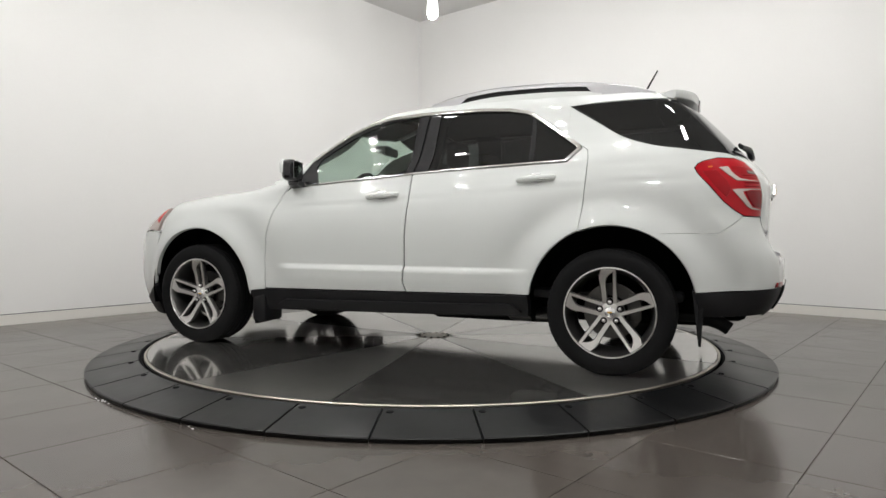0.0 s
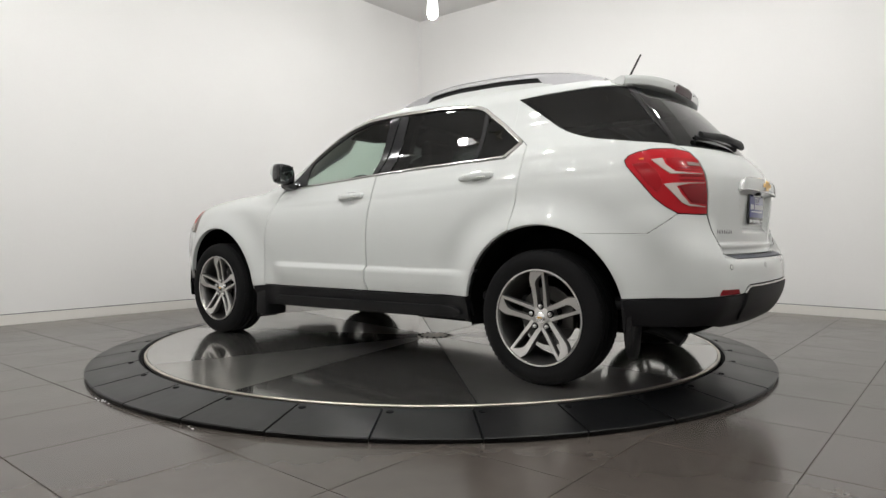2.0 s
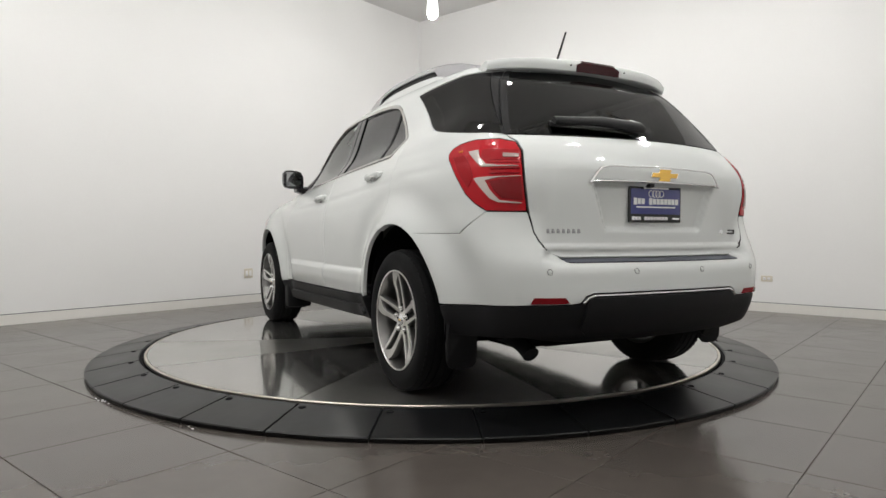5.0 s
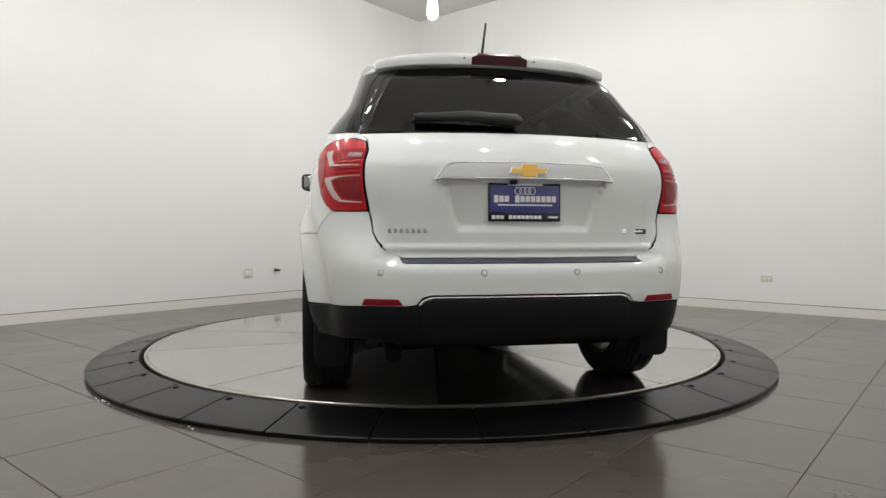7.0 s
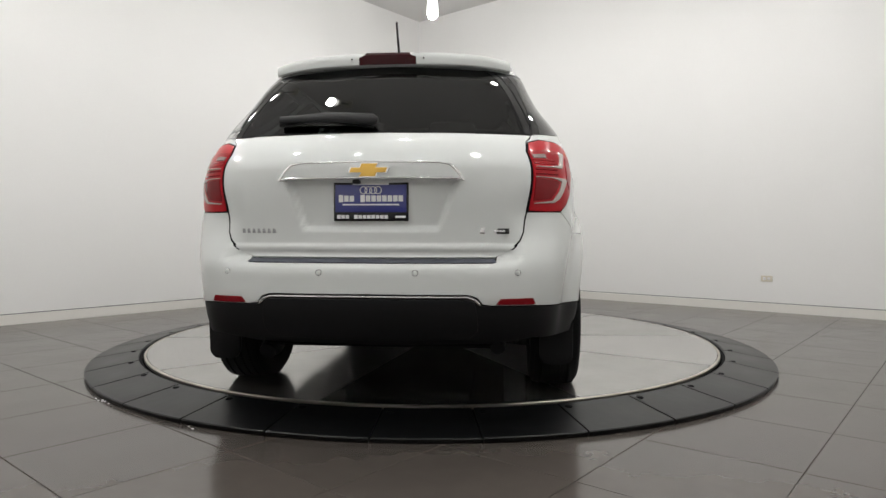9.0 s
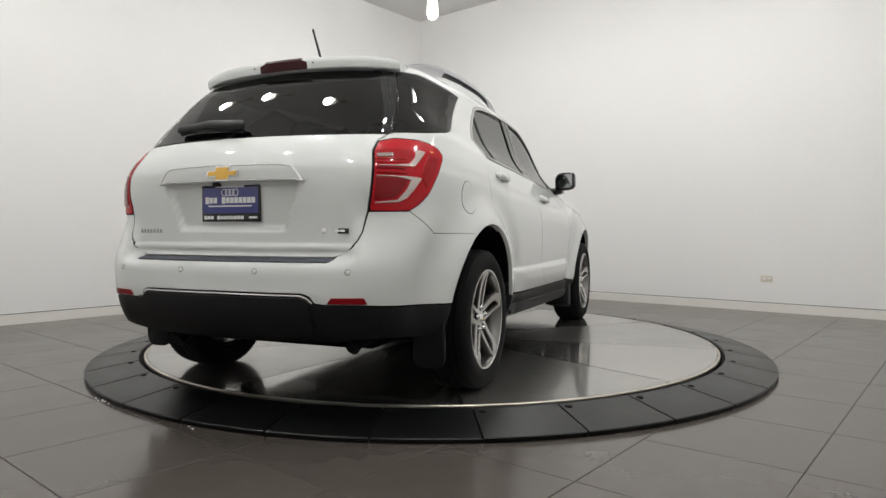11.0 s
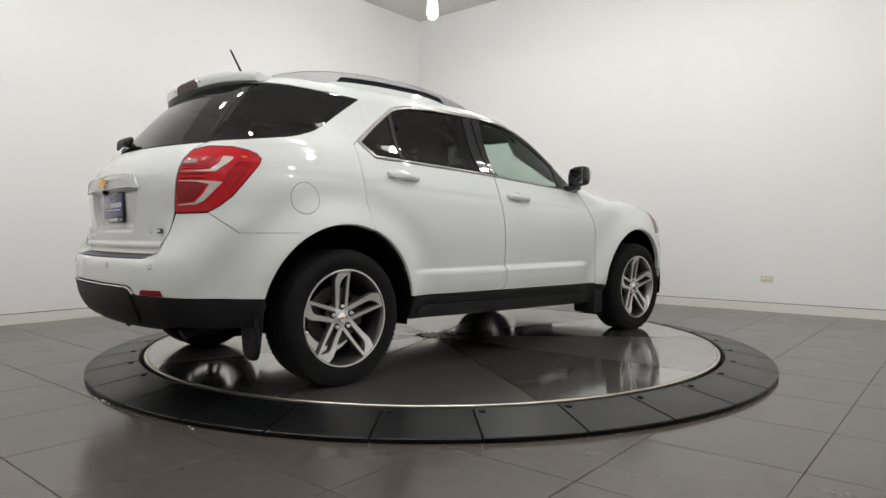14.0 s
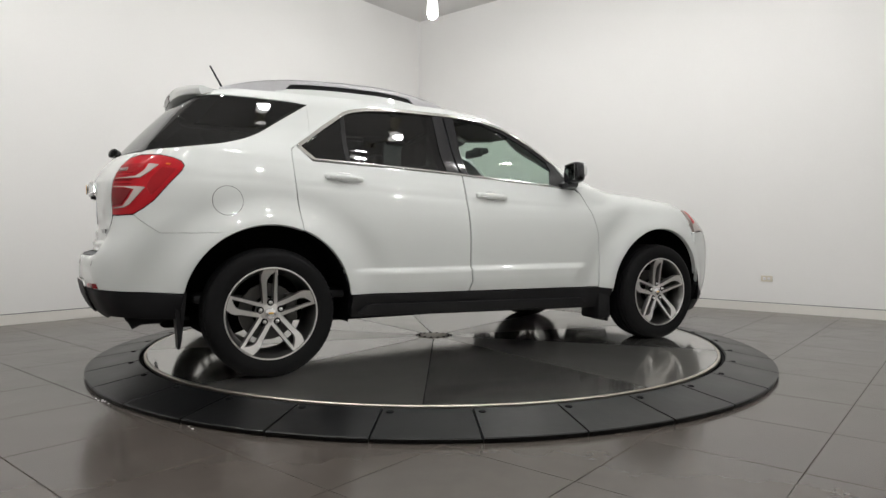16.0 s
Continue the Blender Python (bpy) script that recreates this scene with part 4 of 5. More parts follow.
# wiper
wb = [place("rear", [ry(0.01, 1.256)[0]], [1.256], 1, 0.03)[0], place("rear", [ry(0.2, 1.272)[0]], [1.272], 1, 0.034)[0], place("rear", [ry(0.42, 1.272)[0]], [1.272], 1, 0.024)[0]]
def wiper_ring(q, a, b):
    return [(q[0] + a * math.cos(t), q[1], q[2] + b * math.sin(t) + 0.5 * a * math.cos(t)) for t in np.linspace(0, 2 * math.pi, 10, endpoint=False)]
def lerp(q0, q1, t):
    return tuple(np.array(q0) * (1 - t) + np.array(q1) * t)
arm = part("wiper_arm", loft([wiper_ring(lerp(wb[0], wb[1], -0.12), 0.008, 0.012)] + [wiper_ring(lerp(wb[0], wb[1], t), 0.024, 0.026 - 0.004 * t) for t in (0, 0.3, 0.7, 1.0)] + [wiper_ring(lerp(wb[1], wb[2], t), 0.020 - 0.006 * t, 0.019 - 0.003 * t) for t in (0.4, 0.9, 1.0)]), CLAD, tailgate, "black rear wiper")
part("wiper_blade", loft([wiper_ring((lerp(wb[0], wb[2], t)[0] + 0.022, lerp(wb[0], wb[2], t)[1], lerp(wb[0], wb[2], t)[2] - 0.020 + 0.006 * t), 0.008, 0.012) for t in (0.0, 0.5, 1.02)]), CLAD, arm)
# spoiler
rows = []
for y in np.linspace(-0.572, 0.572, 33):
    k = abs(y) / 0.585
    xt = -1.862 + 0.13 * k**3.2
    zt = 1.618 - 0.020 * k**2.2 - 0.010 * k**8
    th = 0.056 - 0.012 * k**3
    z0 = float(top_x(-1.60) - 0.125 * y * y) - 0.030 * k**8
    rows.append([(-1.58, y, z0 - 0.014), (-1.62, y, z0 - 0.005), (-1.66, y, z0 - 0.004), ((-1.66 + xt) / 2, y, (z0 + zt) / 2 + 0.006), (xt + 0.020, y, zt + 0.004), (xt + 0.006, y, zt + 0.001), (xt, y, zt - 0.008), (xt + 0.001, y, zt - th * 0.5), (xt + 0.006, y, zt - th + 0.006), (xt + 0.016, y, zt - th), (-1.74 + 0.05 * k**3, y, zt - th + 0.012), (-1.62, y, 1.555)])
spoiler = part("spoiler", loft(rows), PAINT, tailgate, "white roof spoiler")
bl = []
for y in np.linspace(-0.135, 0.135, 9):
    k = abs(y) / 0.585
    xt, zt, th = -1.862 + 0.13 * k**3.2, 1.618 - 0.022 * k**2.2, 0.056
    s = 0.0 if abs(y) < 0.11 else 0.014
    bl.append([(xt + 0.03, y, zt + 0.0035 - s), (xt + 0.008, y, zt + 0.004 - s), (xt - 0.003, y, zt - 0.008 - s), (xt - 0.002, y, zt - th * 0.5), (xt + 0.003, y, zt - th + 0.004), (xt + 0.05, y, zt - th + 0.006)])
part("brake_light", loft(bl), MAROON, spoiler, "dark red high brake light")
for y in (0.17, -0.17):
    part("nozzle", box(0.008, 0.008, 0.006, (-1.861, y, 1.592), 0.002), DARK, spoiler)

# tail lamps
def lamp_shape(pts):
    return [(0.9 * radians(180 - a), z) for a, z in pts]
for sg in (1.0, -1.0):
    lamp = panel("tail_lamp", LIGHT, "rear", RED, car, sg, off=0.004, depth=0.03, h=0.015, inset=0.003, label="red tail lamp with two clear hooks")
    panel("lamp_seal", LIGHT, "rear", DARK, lamp, sg, off=0.0015, depth=0.02, h=0.02, lip=0.0005)
    up = [(122.7, 1.125), (125.8, 1.131), (126.5, 1.098), (128.6, 1.066), (132, 1.0585), (136.6, 1.0565), (136.6, 1.053), (131.5, 1.053), (127.3, 1.054), (125.1, 1.085)]
    lo = [(125.4, 1.006), (127.3, 1.010), (132, 1.0115), (137.2, 1.0130), (137.2, 1.0095), (132, 1.0065), (128.7, 0.995), (130.1, 0.953), (132.3, 0.912), (137.4, 0.902), (137.4, 0.898), (132.0, 0.903), (130.0, 0.918), (127.8, 0.958)]
    panel("clear_hook", lamp_shape(up), "rear", LAMP_WHITE, lamp, sg, off=0.009, depth=0.004, h=0.012)
    panel("clear_hook", lamp_shape(lo), "rear", LAMP_WHITE, lamp, sg, off=0.009, depth=0.004, h=0.012)
    panel("lower_lens", lamp_shape([(129.5, 0.994), (132, 1.001), (137.2, 1.006), (137.6, 0.911), (132.9, 0.919), (130.9, 0.955)]), "rear", RED_DARK, lamp, sg, off=0.007, depth=0.004, h=0.015)
    panel("upper_lens", lamp_shape([(126.6, 1.130), (130, 1.133), (136.6, 1.126), (136.8, 1.066), (129.2, 1.068), (127.1, 1.096)]), "rear", RED_DEEP, lamp, sg, off=0.0065, depth=0.003, h=0.015)
    panel("reversing_lens", lamp_shape([(132.3, 1.113), (136.4, 1.108), (136.4, 1.091), (132.5, 1.094)]), "rear", LAMP_GREY, lamp, sg, off=0.010, depth=0.004, h=0.01)
    for z0, z1 in ((1.0395, 1.0465), (1.0205, 1.0255), (1.080, 1.0835)):
        panel("lens_rib", lamp_shape([(130.0, z0), (133, z0 + 0.001), (137.0, z0 + 0.001), (137.0, z1 + 0.001), (133, z1 + 0.001), (129.5, z1)]), "rear", RED_DARK, lamp, sg, off=0.0078, depth=0.003, h=0.012)
    panel("corner_lens", lamp_shape([(117.6, 1.105), (121.8, 1.11), (124.2, 1.06), (125.3, 1.01), (123.9, 0.965), (121, 1.02)]), "rear", RED_DEEP, lamp, sg, off=0.0065, depth=0.003, h=0.015)
    panel("side_reflector", lamp_shape([(119.4, 1.131), (120.9, 1.134), (120.9, 1.125), (119.6, 1.123)]), "rear", AMBER, lamp, sg, off=0.0075, depth=0.003, h=0.01, label="small amber reflector")

# rear bumper
low_arch = [rs(x, z) for x, z in arch(AXLE_R, 0.447, 117, 168, 14)]
half = [(0, 0.657), ry(0.50, 0.657), (TG_CORNER[4][0], 0.672)] + [(a - 0.009, z + 0.006) for a, z in TG_CORNER[3::-1]] + [(LIGHT[8][0] - 0.008, 0.862), (LIGHT[10][0], 0.866), rs(-1.966, 0.7745), rs(-1.715, 0.7755)]
half += low_arch + [rs(-2.0, 0.474), ry(0.66, 0.487), ry(0.50, 0.487), ry(0.462, 0.492), ry(0.440, 0.520), ry(0.405, 0.531), (0, 0.533)]
bumper = panel("rear_bumper", half + [(-a, z) for a, z in half[-2:0:-1]], "rear", PAINT, car, depth=0.03, h=0.02)
pad = [ry(0.515, 0.6585), ry(0.505, 0.674)]
panel("step_pad", [pad[0], pad[1], (0, 0.6735), (-pad[1][0], pad[1][1]), (-pad[0][0], pad[0][1]), (0, 0.658)], "rear", PAD, bumper, off=0.0035, depth=0.004, h=0.008, label="dark step pad")
vh = [(0, 0.529), ry(0.405, 0.527), ry(0.438, 0.516), ry(0.459, 0.488), ry(0.50, 0.483), ry(0.66, 0.483), rs(-2.0, 0.470), rs(-1.858, 0.460), rs(-1.872, 0.40), rs(-1.88, 0.335), rs(-2.0, 0.338), ry(0.66, 0.345), ry(0.50, 0.318), (0, 0.312)]
valance = panel("rear_valance", vh + [(-a, z) for a, z in vh[-2:0:-1]], "rear", CLAD, bumper, off=-0.004, depth=0.10, h=0.025, label="black lower bumper")
mid = [(0, 0.512), ry(0.40, 0.512), ry(0.428, 0.50), ry(0.438, 0.38), ry(0.40, 0.345), (0, 0.338)]
panel("valance_panel", mid + [(-a, z) for a, z in mid[-2:0:-1]], "rear", CLAD, bumper, off=0.008, depth=0.02, h=0.025)
ct = [(0, 0.527), ry(0.402, 0.525), ry(0.432, 0.514), ry(0.454, 0.492)]
ct = ct + [(a * 0.985, z - 0.008) for a, z in ct[::-1]]
for sg in (1.0, -1.0):
    panel("chrome_strip", ct, "rear", CHROME, bumper, sg, off=0.006, depth=0.01, h=0.012, label="chrome strip")
    panel("reflector", [ry(0.675, 0.489), ry(0.662, 0.518), ry(0.530, 0.516), ry(0.508, 0.489)], "rear", RED_DARK, bumper, sg, off=0.004, depth=0.006, h=0.015, inset=0.001, label="dark red reflector")
    for y, z in ((0.60, 0.6195), (0.195, 0.618)):
        q0 = place("rear", [ry(y, z)[0]], [z], sg)[0]
        nn = Vector(normals(q0[None])[0])
        for nm, prof, mt in (("sensor", [(0.0, 0.0012), (0.0095, 0.0011), (0.0105, 0.0004), (0.0105, -0.004)], PAINT), ("sensor_ring", [(0.0108, 0.0008), (0.0123, 0.0008), (0.0123, -0.003), (0.0108, -0.003)], GLOSS_BLACK)):
            sb = lathe(prof, 18, "z", nm == "sensor_ring")
            bmesh.ops.transform(sb, matrix=Matrix.Translation(q0) @ nn.to_track_quat("Z", "Y").to_matrix().to_4x4(), verts=sb.verts)
            part(nm, sb, mt, bumper)

# roof rails and aerial
for sg in (1.0, -1.0):
    rail_top = curve([(-1.63, 1.598), (-1.56, 1.619), (-1.48, 1.640), (-1.31, 1.668), (-1.05, 1.686), (-0.75, 1.688), (-0.5, 1.668), (-0.36, 1.645), (-0.24, 1.615)])
    rail_y = curve([(-1.63, 0.548), (-1.56, 0.555), (-1.3, 0.575), (-0.9, 0.582), (-0.5, 0.578), (-0.24, 0.565)])
    rows = []
    for x in np.linspace(-1.63, -0.24, 47):
        zt, y = float(rail_top(x)), float(rail_y(x))
        base = float(top_x(x)) - 0.125 * y * y - 0.03
        open_ = step01((x + 1.30) / 0.06) * step01((-0.42 - x) / 0.06)
        zb = float(base * (1 - open_) + (zt - 0.028) * open_)
        zb = min(zb, zt - 0.012)
        rows.append([(x, sg * (y - 0.016), zb), (x, sg * (y - 0.017), zt - 0.008), (x, sg * (y - 0.010), zt), (x, sg * (y + 0.008), zt), (x, sg * (y + 0.017), zt - 0.008), (x, sg * (y + 0.018), zb)])
    rail = part("roof_rail", loft(rows), RAIL, car, "silver roof rail")
    rows = []
    for x in np.linspace(-1.31, -0.41, 20):
        y = float(rail_y(x))
        base = float(top_x(x)) - 0.125 * y * y
        zt = float(rail_top(x)) - 0.026
        rows.append([(x, sg * (y - 0.010), base - 0.04), (x, sg * (y - 0.010), zt), (x, sg * (y + 0.008), zt), (x, sg * (y + 0.008), base - 0.04)])
    plinth = []
    for x in np.linspace(-1.33, -0.39, 20):
        y = float(rail_y(x))
        base = float(top_x(x)) - 0.125 * y * y
        zt = max(float(rail_top(x)) - 0.028 - 0.028, base - 0.03)
        plinth.append([(x, sg * (y - 0.020), base - 0.04), (x, sg * (y - 0.018), zt), (x, sg * (y + 0.016), zt), (x, sg * (y + 0.030), base - 0.05)])
    part("rail_plinth", loft(plinth), PAINT, rail)
    part("rail_infill", loft(rows), CLAD, rail, smooth=False)
part("aerial", merge(rod([(-1.492, 0, 1.650), (-1.602, 0, 1.846)], [0.0075, 0.005], 8), lathe([(0.0, 1.672), (0.012, 1.67), (0.024, 1.655), (0.03, 1.640)], 16, "z")), CLAD, car, "black roof aerial")
bmesh_fix = bpy.data.objects["aerial"].data
for v in bmesh_fix.vertices:
    if abs(v.co.x) < 0.05:
        v.co.x -= 1.487


# ---- wheels ----
def wheel():
    w = new("wheel")
    w.parent = car
    w["label"] = "two-tone alloy wheel with five double spokes"
    R = 0.350
    prof = [(0.236, -0.105), (0.250, -0.112), (0.285, -0.121), (0.318, -0.118), (0.337, -0.104), (0.346, -0.090), (R, -0.07)]
    tread = []
    for a in (-0.062, -0.022, 0.022, 0.062):
        tread += [(R, a - 0.005), (R - 0.008, a - 0.004), (R - 0.008, a + 0.004), (R, a + 0.005)]
    tyre = prof + tread + [(r, -a) for r, a in prof[::-1]]
    tyre = [q for q in tyre] + [(0.225, 0.0)]
    ty = part("tyre", lathe(tyre, 96, "y", True), TYRE, w, "black road tyre")
    blocks = []
    for k in range(72):
        t = 2 * math.pi * k / 72
        for a in (-0.086, 0.086):
            b = box(0.017, 0.026, 0.010, (0, a, 0))
            bmesh.ops.transform(b, matrix=Matrix.Rotation(-t, 4, "Y") @ Matrix.Translation((R - 0.0100, 0, 0)) @ pose(0, 0, 0, 0, 90, 0), verts=b.verts)
            blocks.append(b)
    tagged(part("tread_block", merge(*blocks), TYRE, ty, smooth=False), kind="stuff")
    rimp = [(0.249, 0.108), (0.247, 0.113), (0.240, 0.113), (0.236, 0.106), (0.231, 0.095), (0.222, 0.06), (0.21, 0.0), (0.215, -0.09), (0.236, -0.105)]
    rim = part("rim", lathe(rimp, 80, "y"), BARREL, w)
    part("rim_lip", lathe([(0.2500, 0.108), (0.2485, 0.1145), (0.2425, 0.1150), (0.2385, 0.110), (0.237, 0.105)], 80, "y"), MACHINED, rim)
    part("brake_disc", lathe([(0.05, 0.0), (0.155, 0.0), (0.155, -0.022), (0.05, -0.022)], 48, "y", True), BRAKE, w)
    part("hub_carrier", lathe([(0.0, 0.03), (0.075, 0.03), (0.085, 0.0), (0.11, -0.05), (0.11, -0.1), (0.0, -0.1)], 32, "y"), LINER, w)
    part("caliper", box(0.07, 0.06, 0.15, (-0.125, 0.0, 0.02), 0.012), BRAKE, w)
    part("rim_centre", lathe([(0.0, 0.083), (0.030, 0.083), (0.034, 0.078), (0.060, 0.074), (0.074, 0.064), (0.076, 0.03), (0.0, 0.03)], 40, "y"), MACHINED, rim)
    cap = part("centre_cap", lathe([(0.0, 0.0895), (0.024, 0.088), (0.029, 0.084), (0.029, 0.08)], 28, "y"), SATIN, w)
    part("emblem", box(0.026, 0.003, 0.008, (0, 0.0895, 0), 0.001), GOLD, cap)

    def blade(rows_):
        """rows_: (radius, centre across, half width, face depth)"""
        return loft([[(r, f, c - h), (r, f, c + h), (r, f - 0.006, c + h + 0.003), (r, f - 0.034, c + h + 0.001), (r, f - 0.034, c - h - 0.001), (r, f - 0.006, c - h - 0.003)] for r, c, h, f in rows_])

    def face(rows_):
        return loft([[(r, f + 0.0015, c - h + 0.001), (r, f + 0.0015, c + h - 0.001), (r, f - 0.003, c + h), (r, f - 0.003, c - h)] for r, c, h, f in rows_])

    flip = lambda rows_: [(r, -c, h, f) for r, c, h, f in rows_]
    thick = [(0.045, 0.027, 0.012, 0.074), (0.10, 0.0305, 0.0125, 0.081), (0.15, 0.034, 0.0135, 0.089), (0.172, 0.0365, 0.0155, 0.095), (0.190, 0.034, 0.0195, 0.099), (0.206, 0.026, 0.0255, 0.102), (0.222, 0.012, 0.033, 0.106), (0.240, 0.005, 0.036, 0.109)]
    thin = [(0.045, -0.027, 0.0105, 0.074), (0.10, -0.0275, 0.0095, 0.081), (0.15, -0.028, 0.0085, 0.089), (0.195, -0.0285, 0.008, 0.098), (0.225, -0.0285, 0.008, 0.105), (0.238, -0.0285, 0.009, 0.109)]
    for k in range(5):
        m = Matrix.Rotation(radians(-(89 + 72 * k)), 4, "Y")
        for rows_ in (flip(thick), flip(thin)):
            b = blade(rows_)
            bmesh.ops.transform(b, matrix=m, verts=b.verts)
            spoke = part("spoke", b, GUNMETAL, rim, smooth=False)
            b = face(rows_)
            bmesh.ops.transform(b, matrix=m, verts=b.verts)
            o = part("spoke_face", b, MACHINED, rim, smooth=False)
        b = lathe([(0.0, 0.093), (0.007, 0.092), (0.0118, 0.086), (0.0130, 0.06)], 12, "y")
        bmesh.ops.translate(b, vec=(0.058 * math.cos(0), 0, 0), verts=b.verts)
        bmesh.ops.transform(b, matrix=m, verts=b.verts)
        part("lug_nut", b, CHROME, w)
        b = lathe([(0.0, 0.0775), (0.0195, 0.0775), (0.020, 0.07)], 16, "y")
        bmesh.ops.translate(b, vec=(0.058, 0, 0), verts=b.verts)
        bmesh.ops.transform(b, matrix=m, verts=b.verts)
        part("lug_recess", b, DARK, rim)
    return w


TRACK = 0.795
w0 = wheel()
spots = [(AXLE_R, -TRACK, 180), (AXLE_F, TRACK, 0), (AXLE_F, -TRACK, 180)]
w0.matrix_basis = pose(AXLE_R, TRACK, HUB_Z, 0, 0, 0)
for x, y, rz in spots:
    copy_thing(w0, pose(x, y, HUB_Z, 0, 0, rz))

# ---- underside and cabin ----
under = [box(3.9, 1.10, 0.10, (0.0, 0, 0.30), 0.03), box(0.75, 0.80, 0.14, (-0.55, 0.05, 0.275), 0.04), box(0.30, 1.05, 0.14, (-1.98, 0, 0.35), 0.05), box(0.9, 0.9, 0.16, (1.45, 0, 0.28), 0.05)]
part("underbody", merge(*under), LINER, car, "dark underbody")
part("axle_beam", merge(rod([(AXLE_R, -0.65, 0.30), (AXLE_R, 0.65, 0.30)], 0.045), rod([(AXLE_R + 0.1, -0.5, 0.24), (AXLE_R + 0.1, 0.5, 0.24)], 0.03)), LINER, car)
part("silencer", loft([[(-0.95 + dx, y0 + 0.16 * k * math.cos(t), 0.275 + 0.045 * k * math.sin(t)) for t in np.linspace(0, 2 * math.pi, 20, endpoint=False)] for y0, dx, k in ((0.55, -0.16, 0.8), (0.55, -0.12, 1), (0.55, 0.12, 1), (0.55, 0.16, 0.8))]), BRAKE, car, "grey exhaust silencer")
for tail_path, tail_r in (([(-1.68, 0.52, 0.30), (-1.85, 0.52, 0.297), (-1.93, 0.52, 0.288), (-1.99, 0.52, 0.268), (-2.035, 0.52, 0.240)], 0.038),
                          ([(-1.80, -0.52, 0.30), (-1.97, -0.52, 0.31), (-2.05, -0.52, 0.308), (-2.10, -0.52, 0.282)], 0.032)):
    part("exhaust_pipe", rod(tail_path, tail_r, 18), CLAD, car, "dark turned-down exhaust pipe")
part("cabin_floor", box(2.6, 1.45, 0.05, (-0.5, 0, 0.42), 0.02), CABIN, car)
dash = [(0.55, 0.70), (0.52, 0.95), (0.60, 1.06), (0.98, 1.085), (1.0, 0.6)]
part("dashboard", loft([[(x, y, z - 0.03 * (abs(y) / 0.7) ** 4) for x, z in dash] for y in np.linspace(-0.72, 0.72, 9)]), CABIN, car, "dark dashboard")
for sg in (1.0, -1.0):
    panel("pillar_lining", [(-0.13, 1.13), (-0.17, 1.56), (-0.36, 1.56), (-0.34, 1.14)], "side", CABIN, car, sg, off=-0.055, depth=0.04, h=0.03)
    panel("pillar_lining", [(-0.93, 1.17), (-0.92, 1.52), (-1.16, 1.54), (-1.30, 1.45), (-1.45, 1.33), (-1.30, 1.20)], "side", CABIN, car, sg, off=-0.055, depth=0.03, h=0.03)
    part("door_lining", box(1.5, 0.03, 0.62, (-0.15, sg * 0.77, 0.78), 0.01), CABIN, car)
    part("boot_lining", box(0.85, 0.03, 0.30, (-1.50, sg * 0.68, 1.02), 0.01), CABIN, car)


def seat(x, y, wd, z=0.0):
    s = part("seat", box(0.5, wd, 0.16, (x, y, 0.62 + z), 0.05, 3), SEAT, car, "grey cloth seat")
    part("seat_back", box(0.14, wd, 0.62, (x - 0.30, y, 0.92 + z), 0.05, 3, rot=None), SEAT, s)
    part("headrest", box(0.09, min(0.26, wd), 0.17, (x - 0.36, y, 1.30 + z), 0.035, 3), SEAT, s)
    return s


for y in (0.37, -0.37):
    seat(0.02, y, 0.50, 0.0)
    seat(-0.85, y * 0.68, 0.48, 0.02)
ws_ = lathe([(0.178, -0.014), (0.190, -0.014), (0.196, 0.0), (0.190, 0.014), (0.178, 0.014), (0.172, 0.0)], 36, "y", True)
bmesh.ops.transform(ws_, matrix=pose(0.42, 0.37, 1.03, 0, 0, 90) @ pose(0, 0, 0, -24, 0, 0), verts=ws_.verts)
sw = part("steering_wheel", ws_, CABIN, car, "dark steering wheel")
part("wheel_boss", merge(box(0.05, 0.15, 0.12, (0.44, 0.37, 1.02), 0.02), box(0.03, 0.34, 0.04, (0.43, 0.37, 1.03), 0.01)), CABIN, sw)
part("interior_mirror", merge(box(0.03, 0.23, 0.065, (0.36, 0.0, 1.40), 0.012), box(0.12, 0.08, 0.05, (0.42, 0, 1.425), 0.02)), CABIN, car, "dark rear-view mirror")

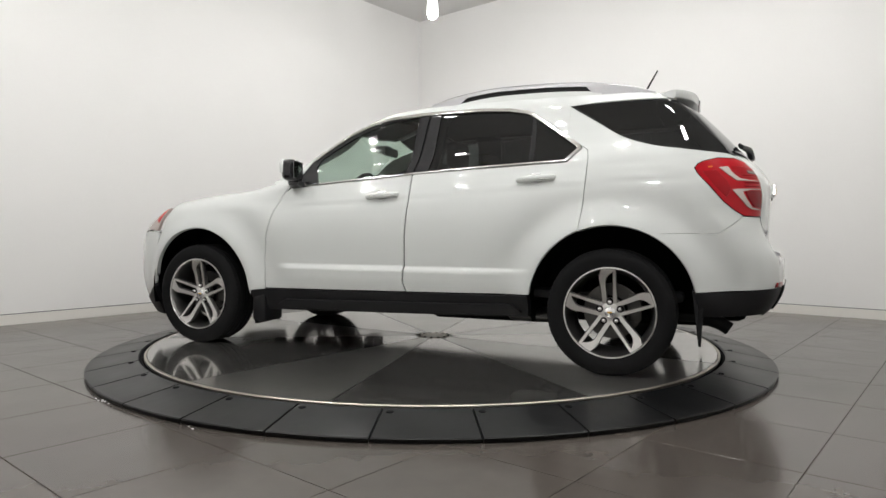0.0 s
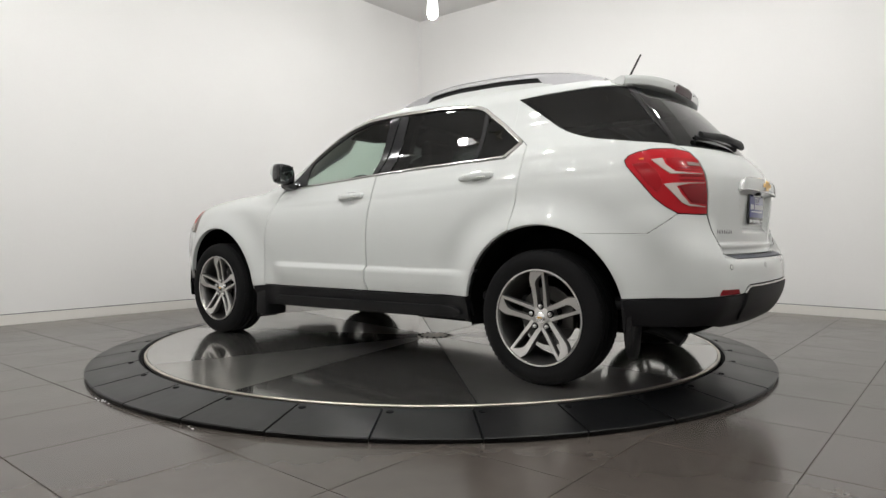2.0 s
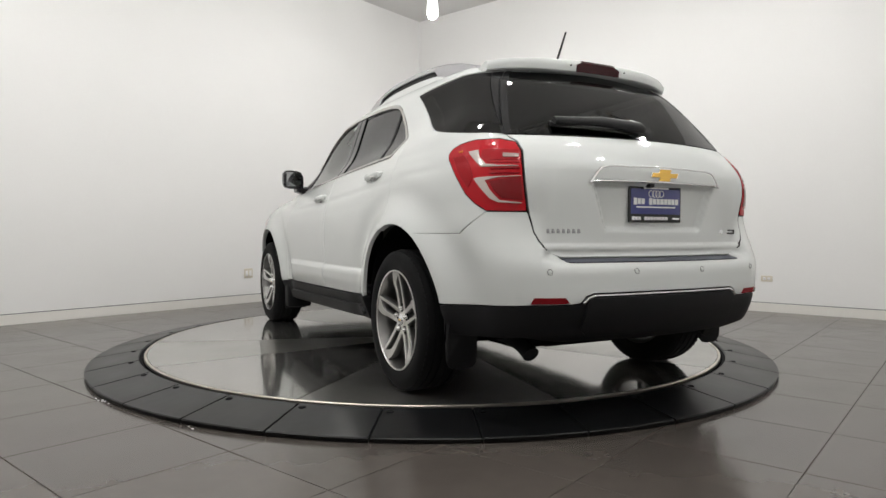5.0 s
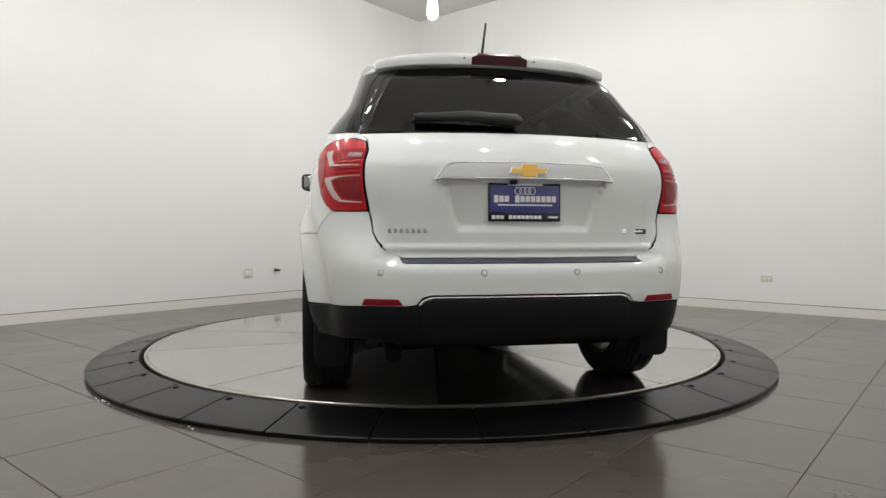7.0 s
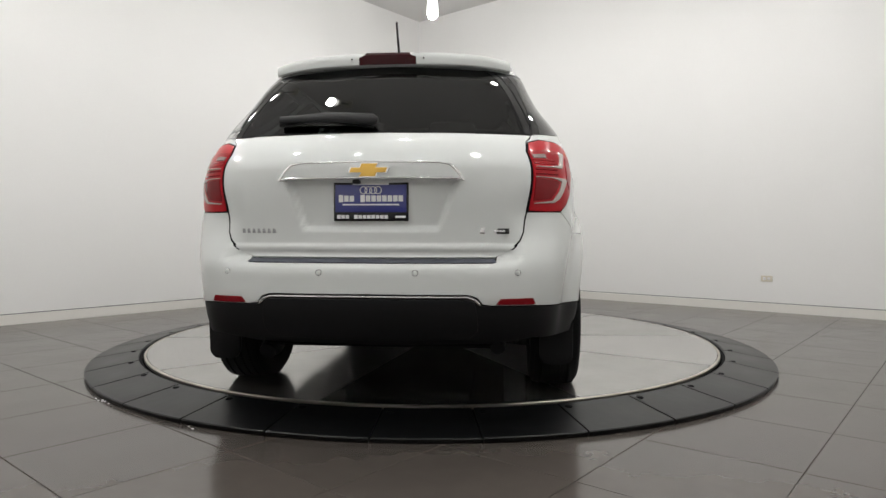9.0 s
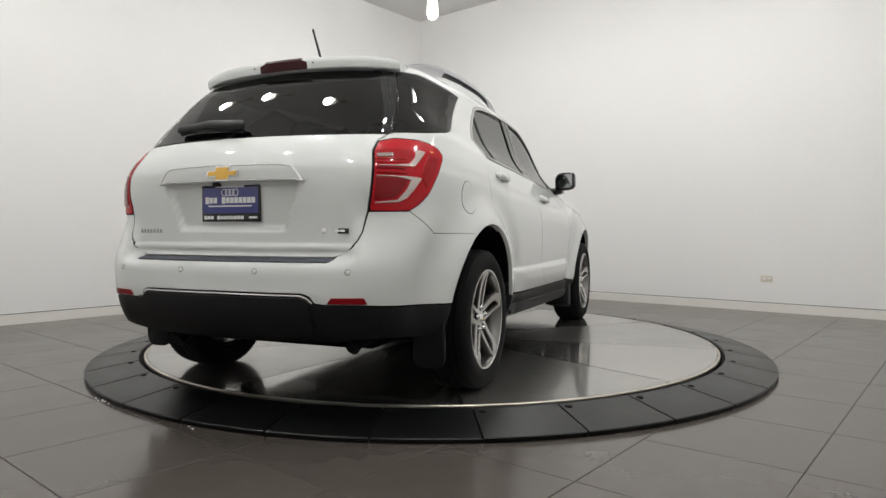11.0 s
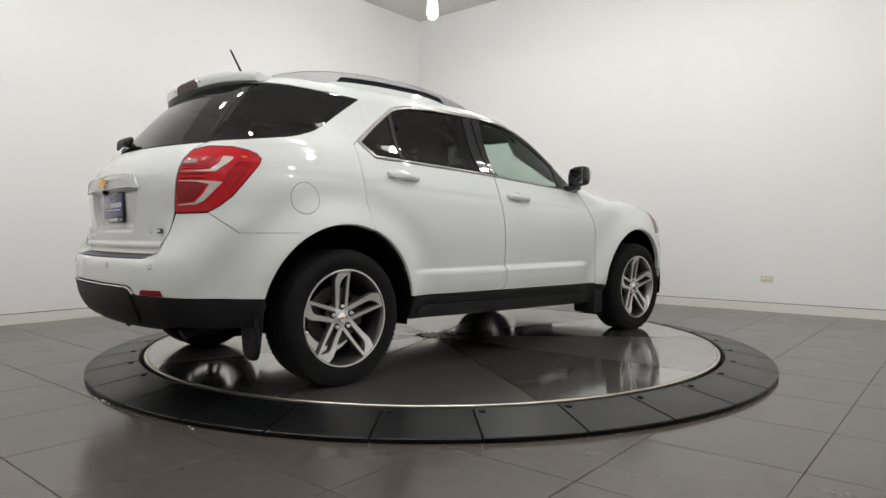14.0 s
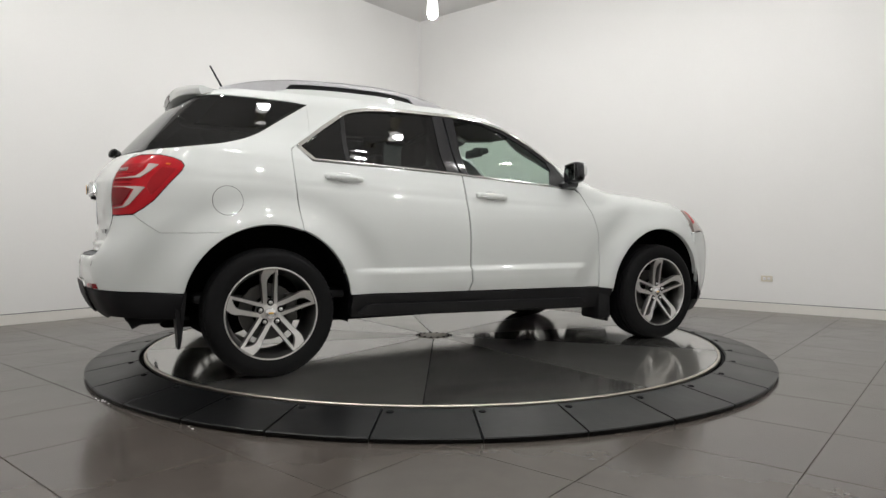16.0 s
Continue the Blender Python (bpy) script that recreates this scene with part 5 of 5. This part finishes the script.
# ---- crumbs at the foot of the ramp ----
crumbs = []
rnd = random.Random(4)
for a0, n in ((-134.2, 4), (-136.8, 3), (-117.3, 2)):
    for k in range(n):
        t, rr = radians(a0 + rnd.uniform(-1.2, 1.2)), R_OUT + rnd.uniform(0.004, 0.03)
        crumbs.append(box(rnd.uniform(0.005, 0.012), rnd.uniform(0.004, 0.008), 0.004, (rr * math.cos(t), rr * math.sin(t), FLOOR + 0.0025), 0.001, 1, rot=None))
tagged(obj("floor_crumbs", merge(*crumbs), PRINT, smooth=False), "small white crumbs on the floor beside the ramp", "debris", kind="stuff")

# ---- floor tiles ----
TILE_S, TILE_U, TILE_V = 0.5882, -2.9271, -0.9494
tile_me = None
for i in range(-4, 13):
    for j in range(-7, 9):
        cu, cv = TILE_U + (i + 0.5) * TILE_S, TILE_V + (j + 0.5) * TILE_S
        if not (BACK_U - 0.2 < cu < WALL_U + 0.25 and BACK_V - 0.2 < cv < WALL_V + 0.25):
            continue
        if tile_me is None:
            t0 = obj("tile", prism([(-0.2925, -0.2925), (0.2925, -0.2925), (0.2925, 0.2925), (-0.2925, 0.2925)], -0.008, 0.0, 0.0015), TILE, floor, smooth=False)
            tile_me = t0.data
            o = t0
        else:
            o = new("tile", tile_me)
            o.parent = floor
        o.location = (cu, cv, FLOOR)


# ---- what moves ----
TURN = [(0.0, 157.07), (0.5, 153.13), (1.0, 149.13), (1.5, 145.16), (2.0, 141.16), (2.5, 137.2), (3.0, 133.09), (3.5, 128.97), (4.0, 124.89), (6.5, 104.25), (7.0, 100.18), (7.5, 96.1), (8.0, 92.04), (8.5, 87.97), (9.0, 83.92),
        (11.5, 63.16), (12.0, 59.0), (12.5, 54.82), (13.0, 50.77), (13.5, 46.77), (14.0, 42.7), (14.5, 38.75), (15.0, 34.82), (15.5, 30.88), (16.0, 27.06)]


def motions():
    walk(disc, [(t, pose(0, 0, 0, 0, 0, a)) for t, a in TURN])
    walk(car, [(t, pose(-YC * math.sin(radians(a)), YC * math.cos(radians(a)), 0, 0, 0, a)) for t, a in TURN])


motions()
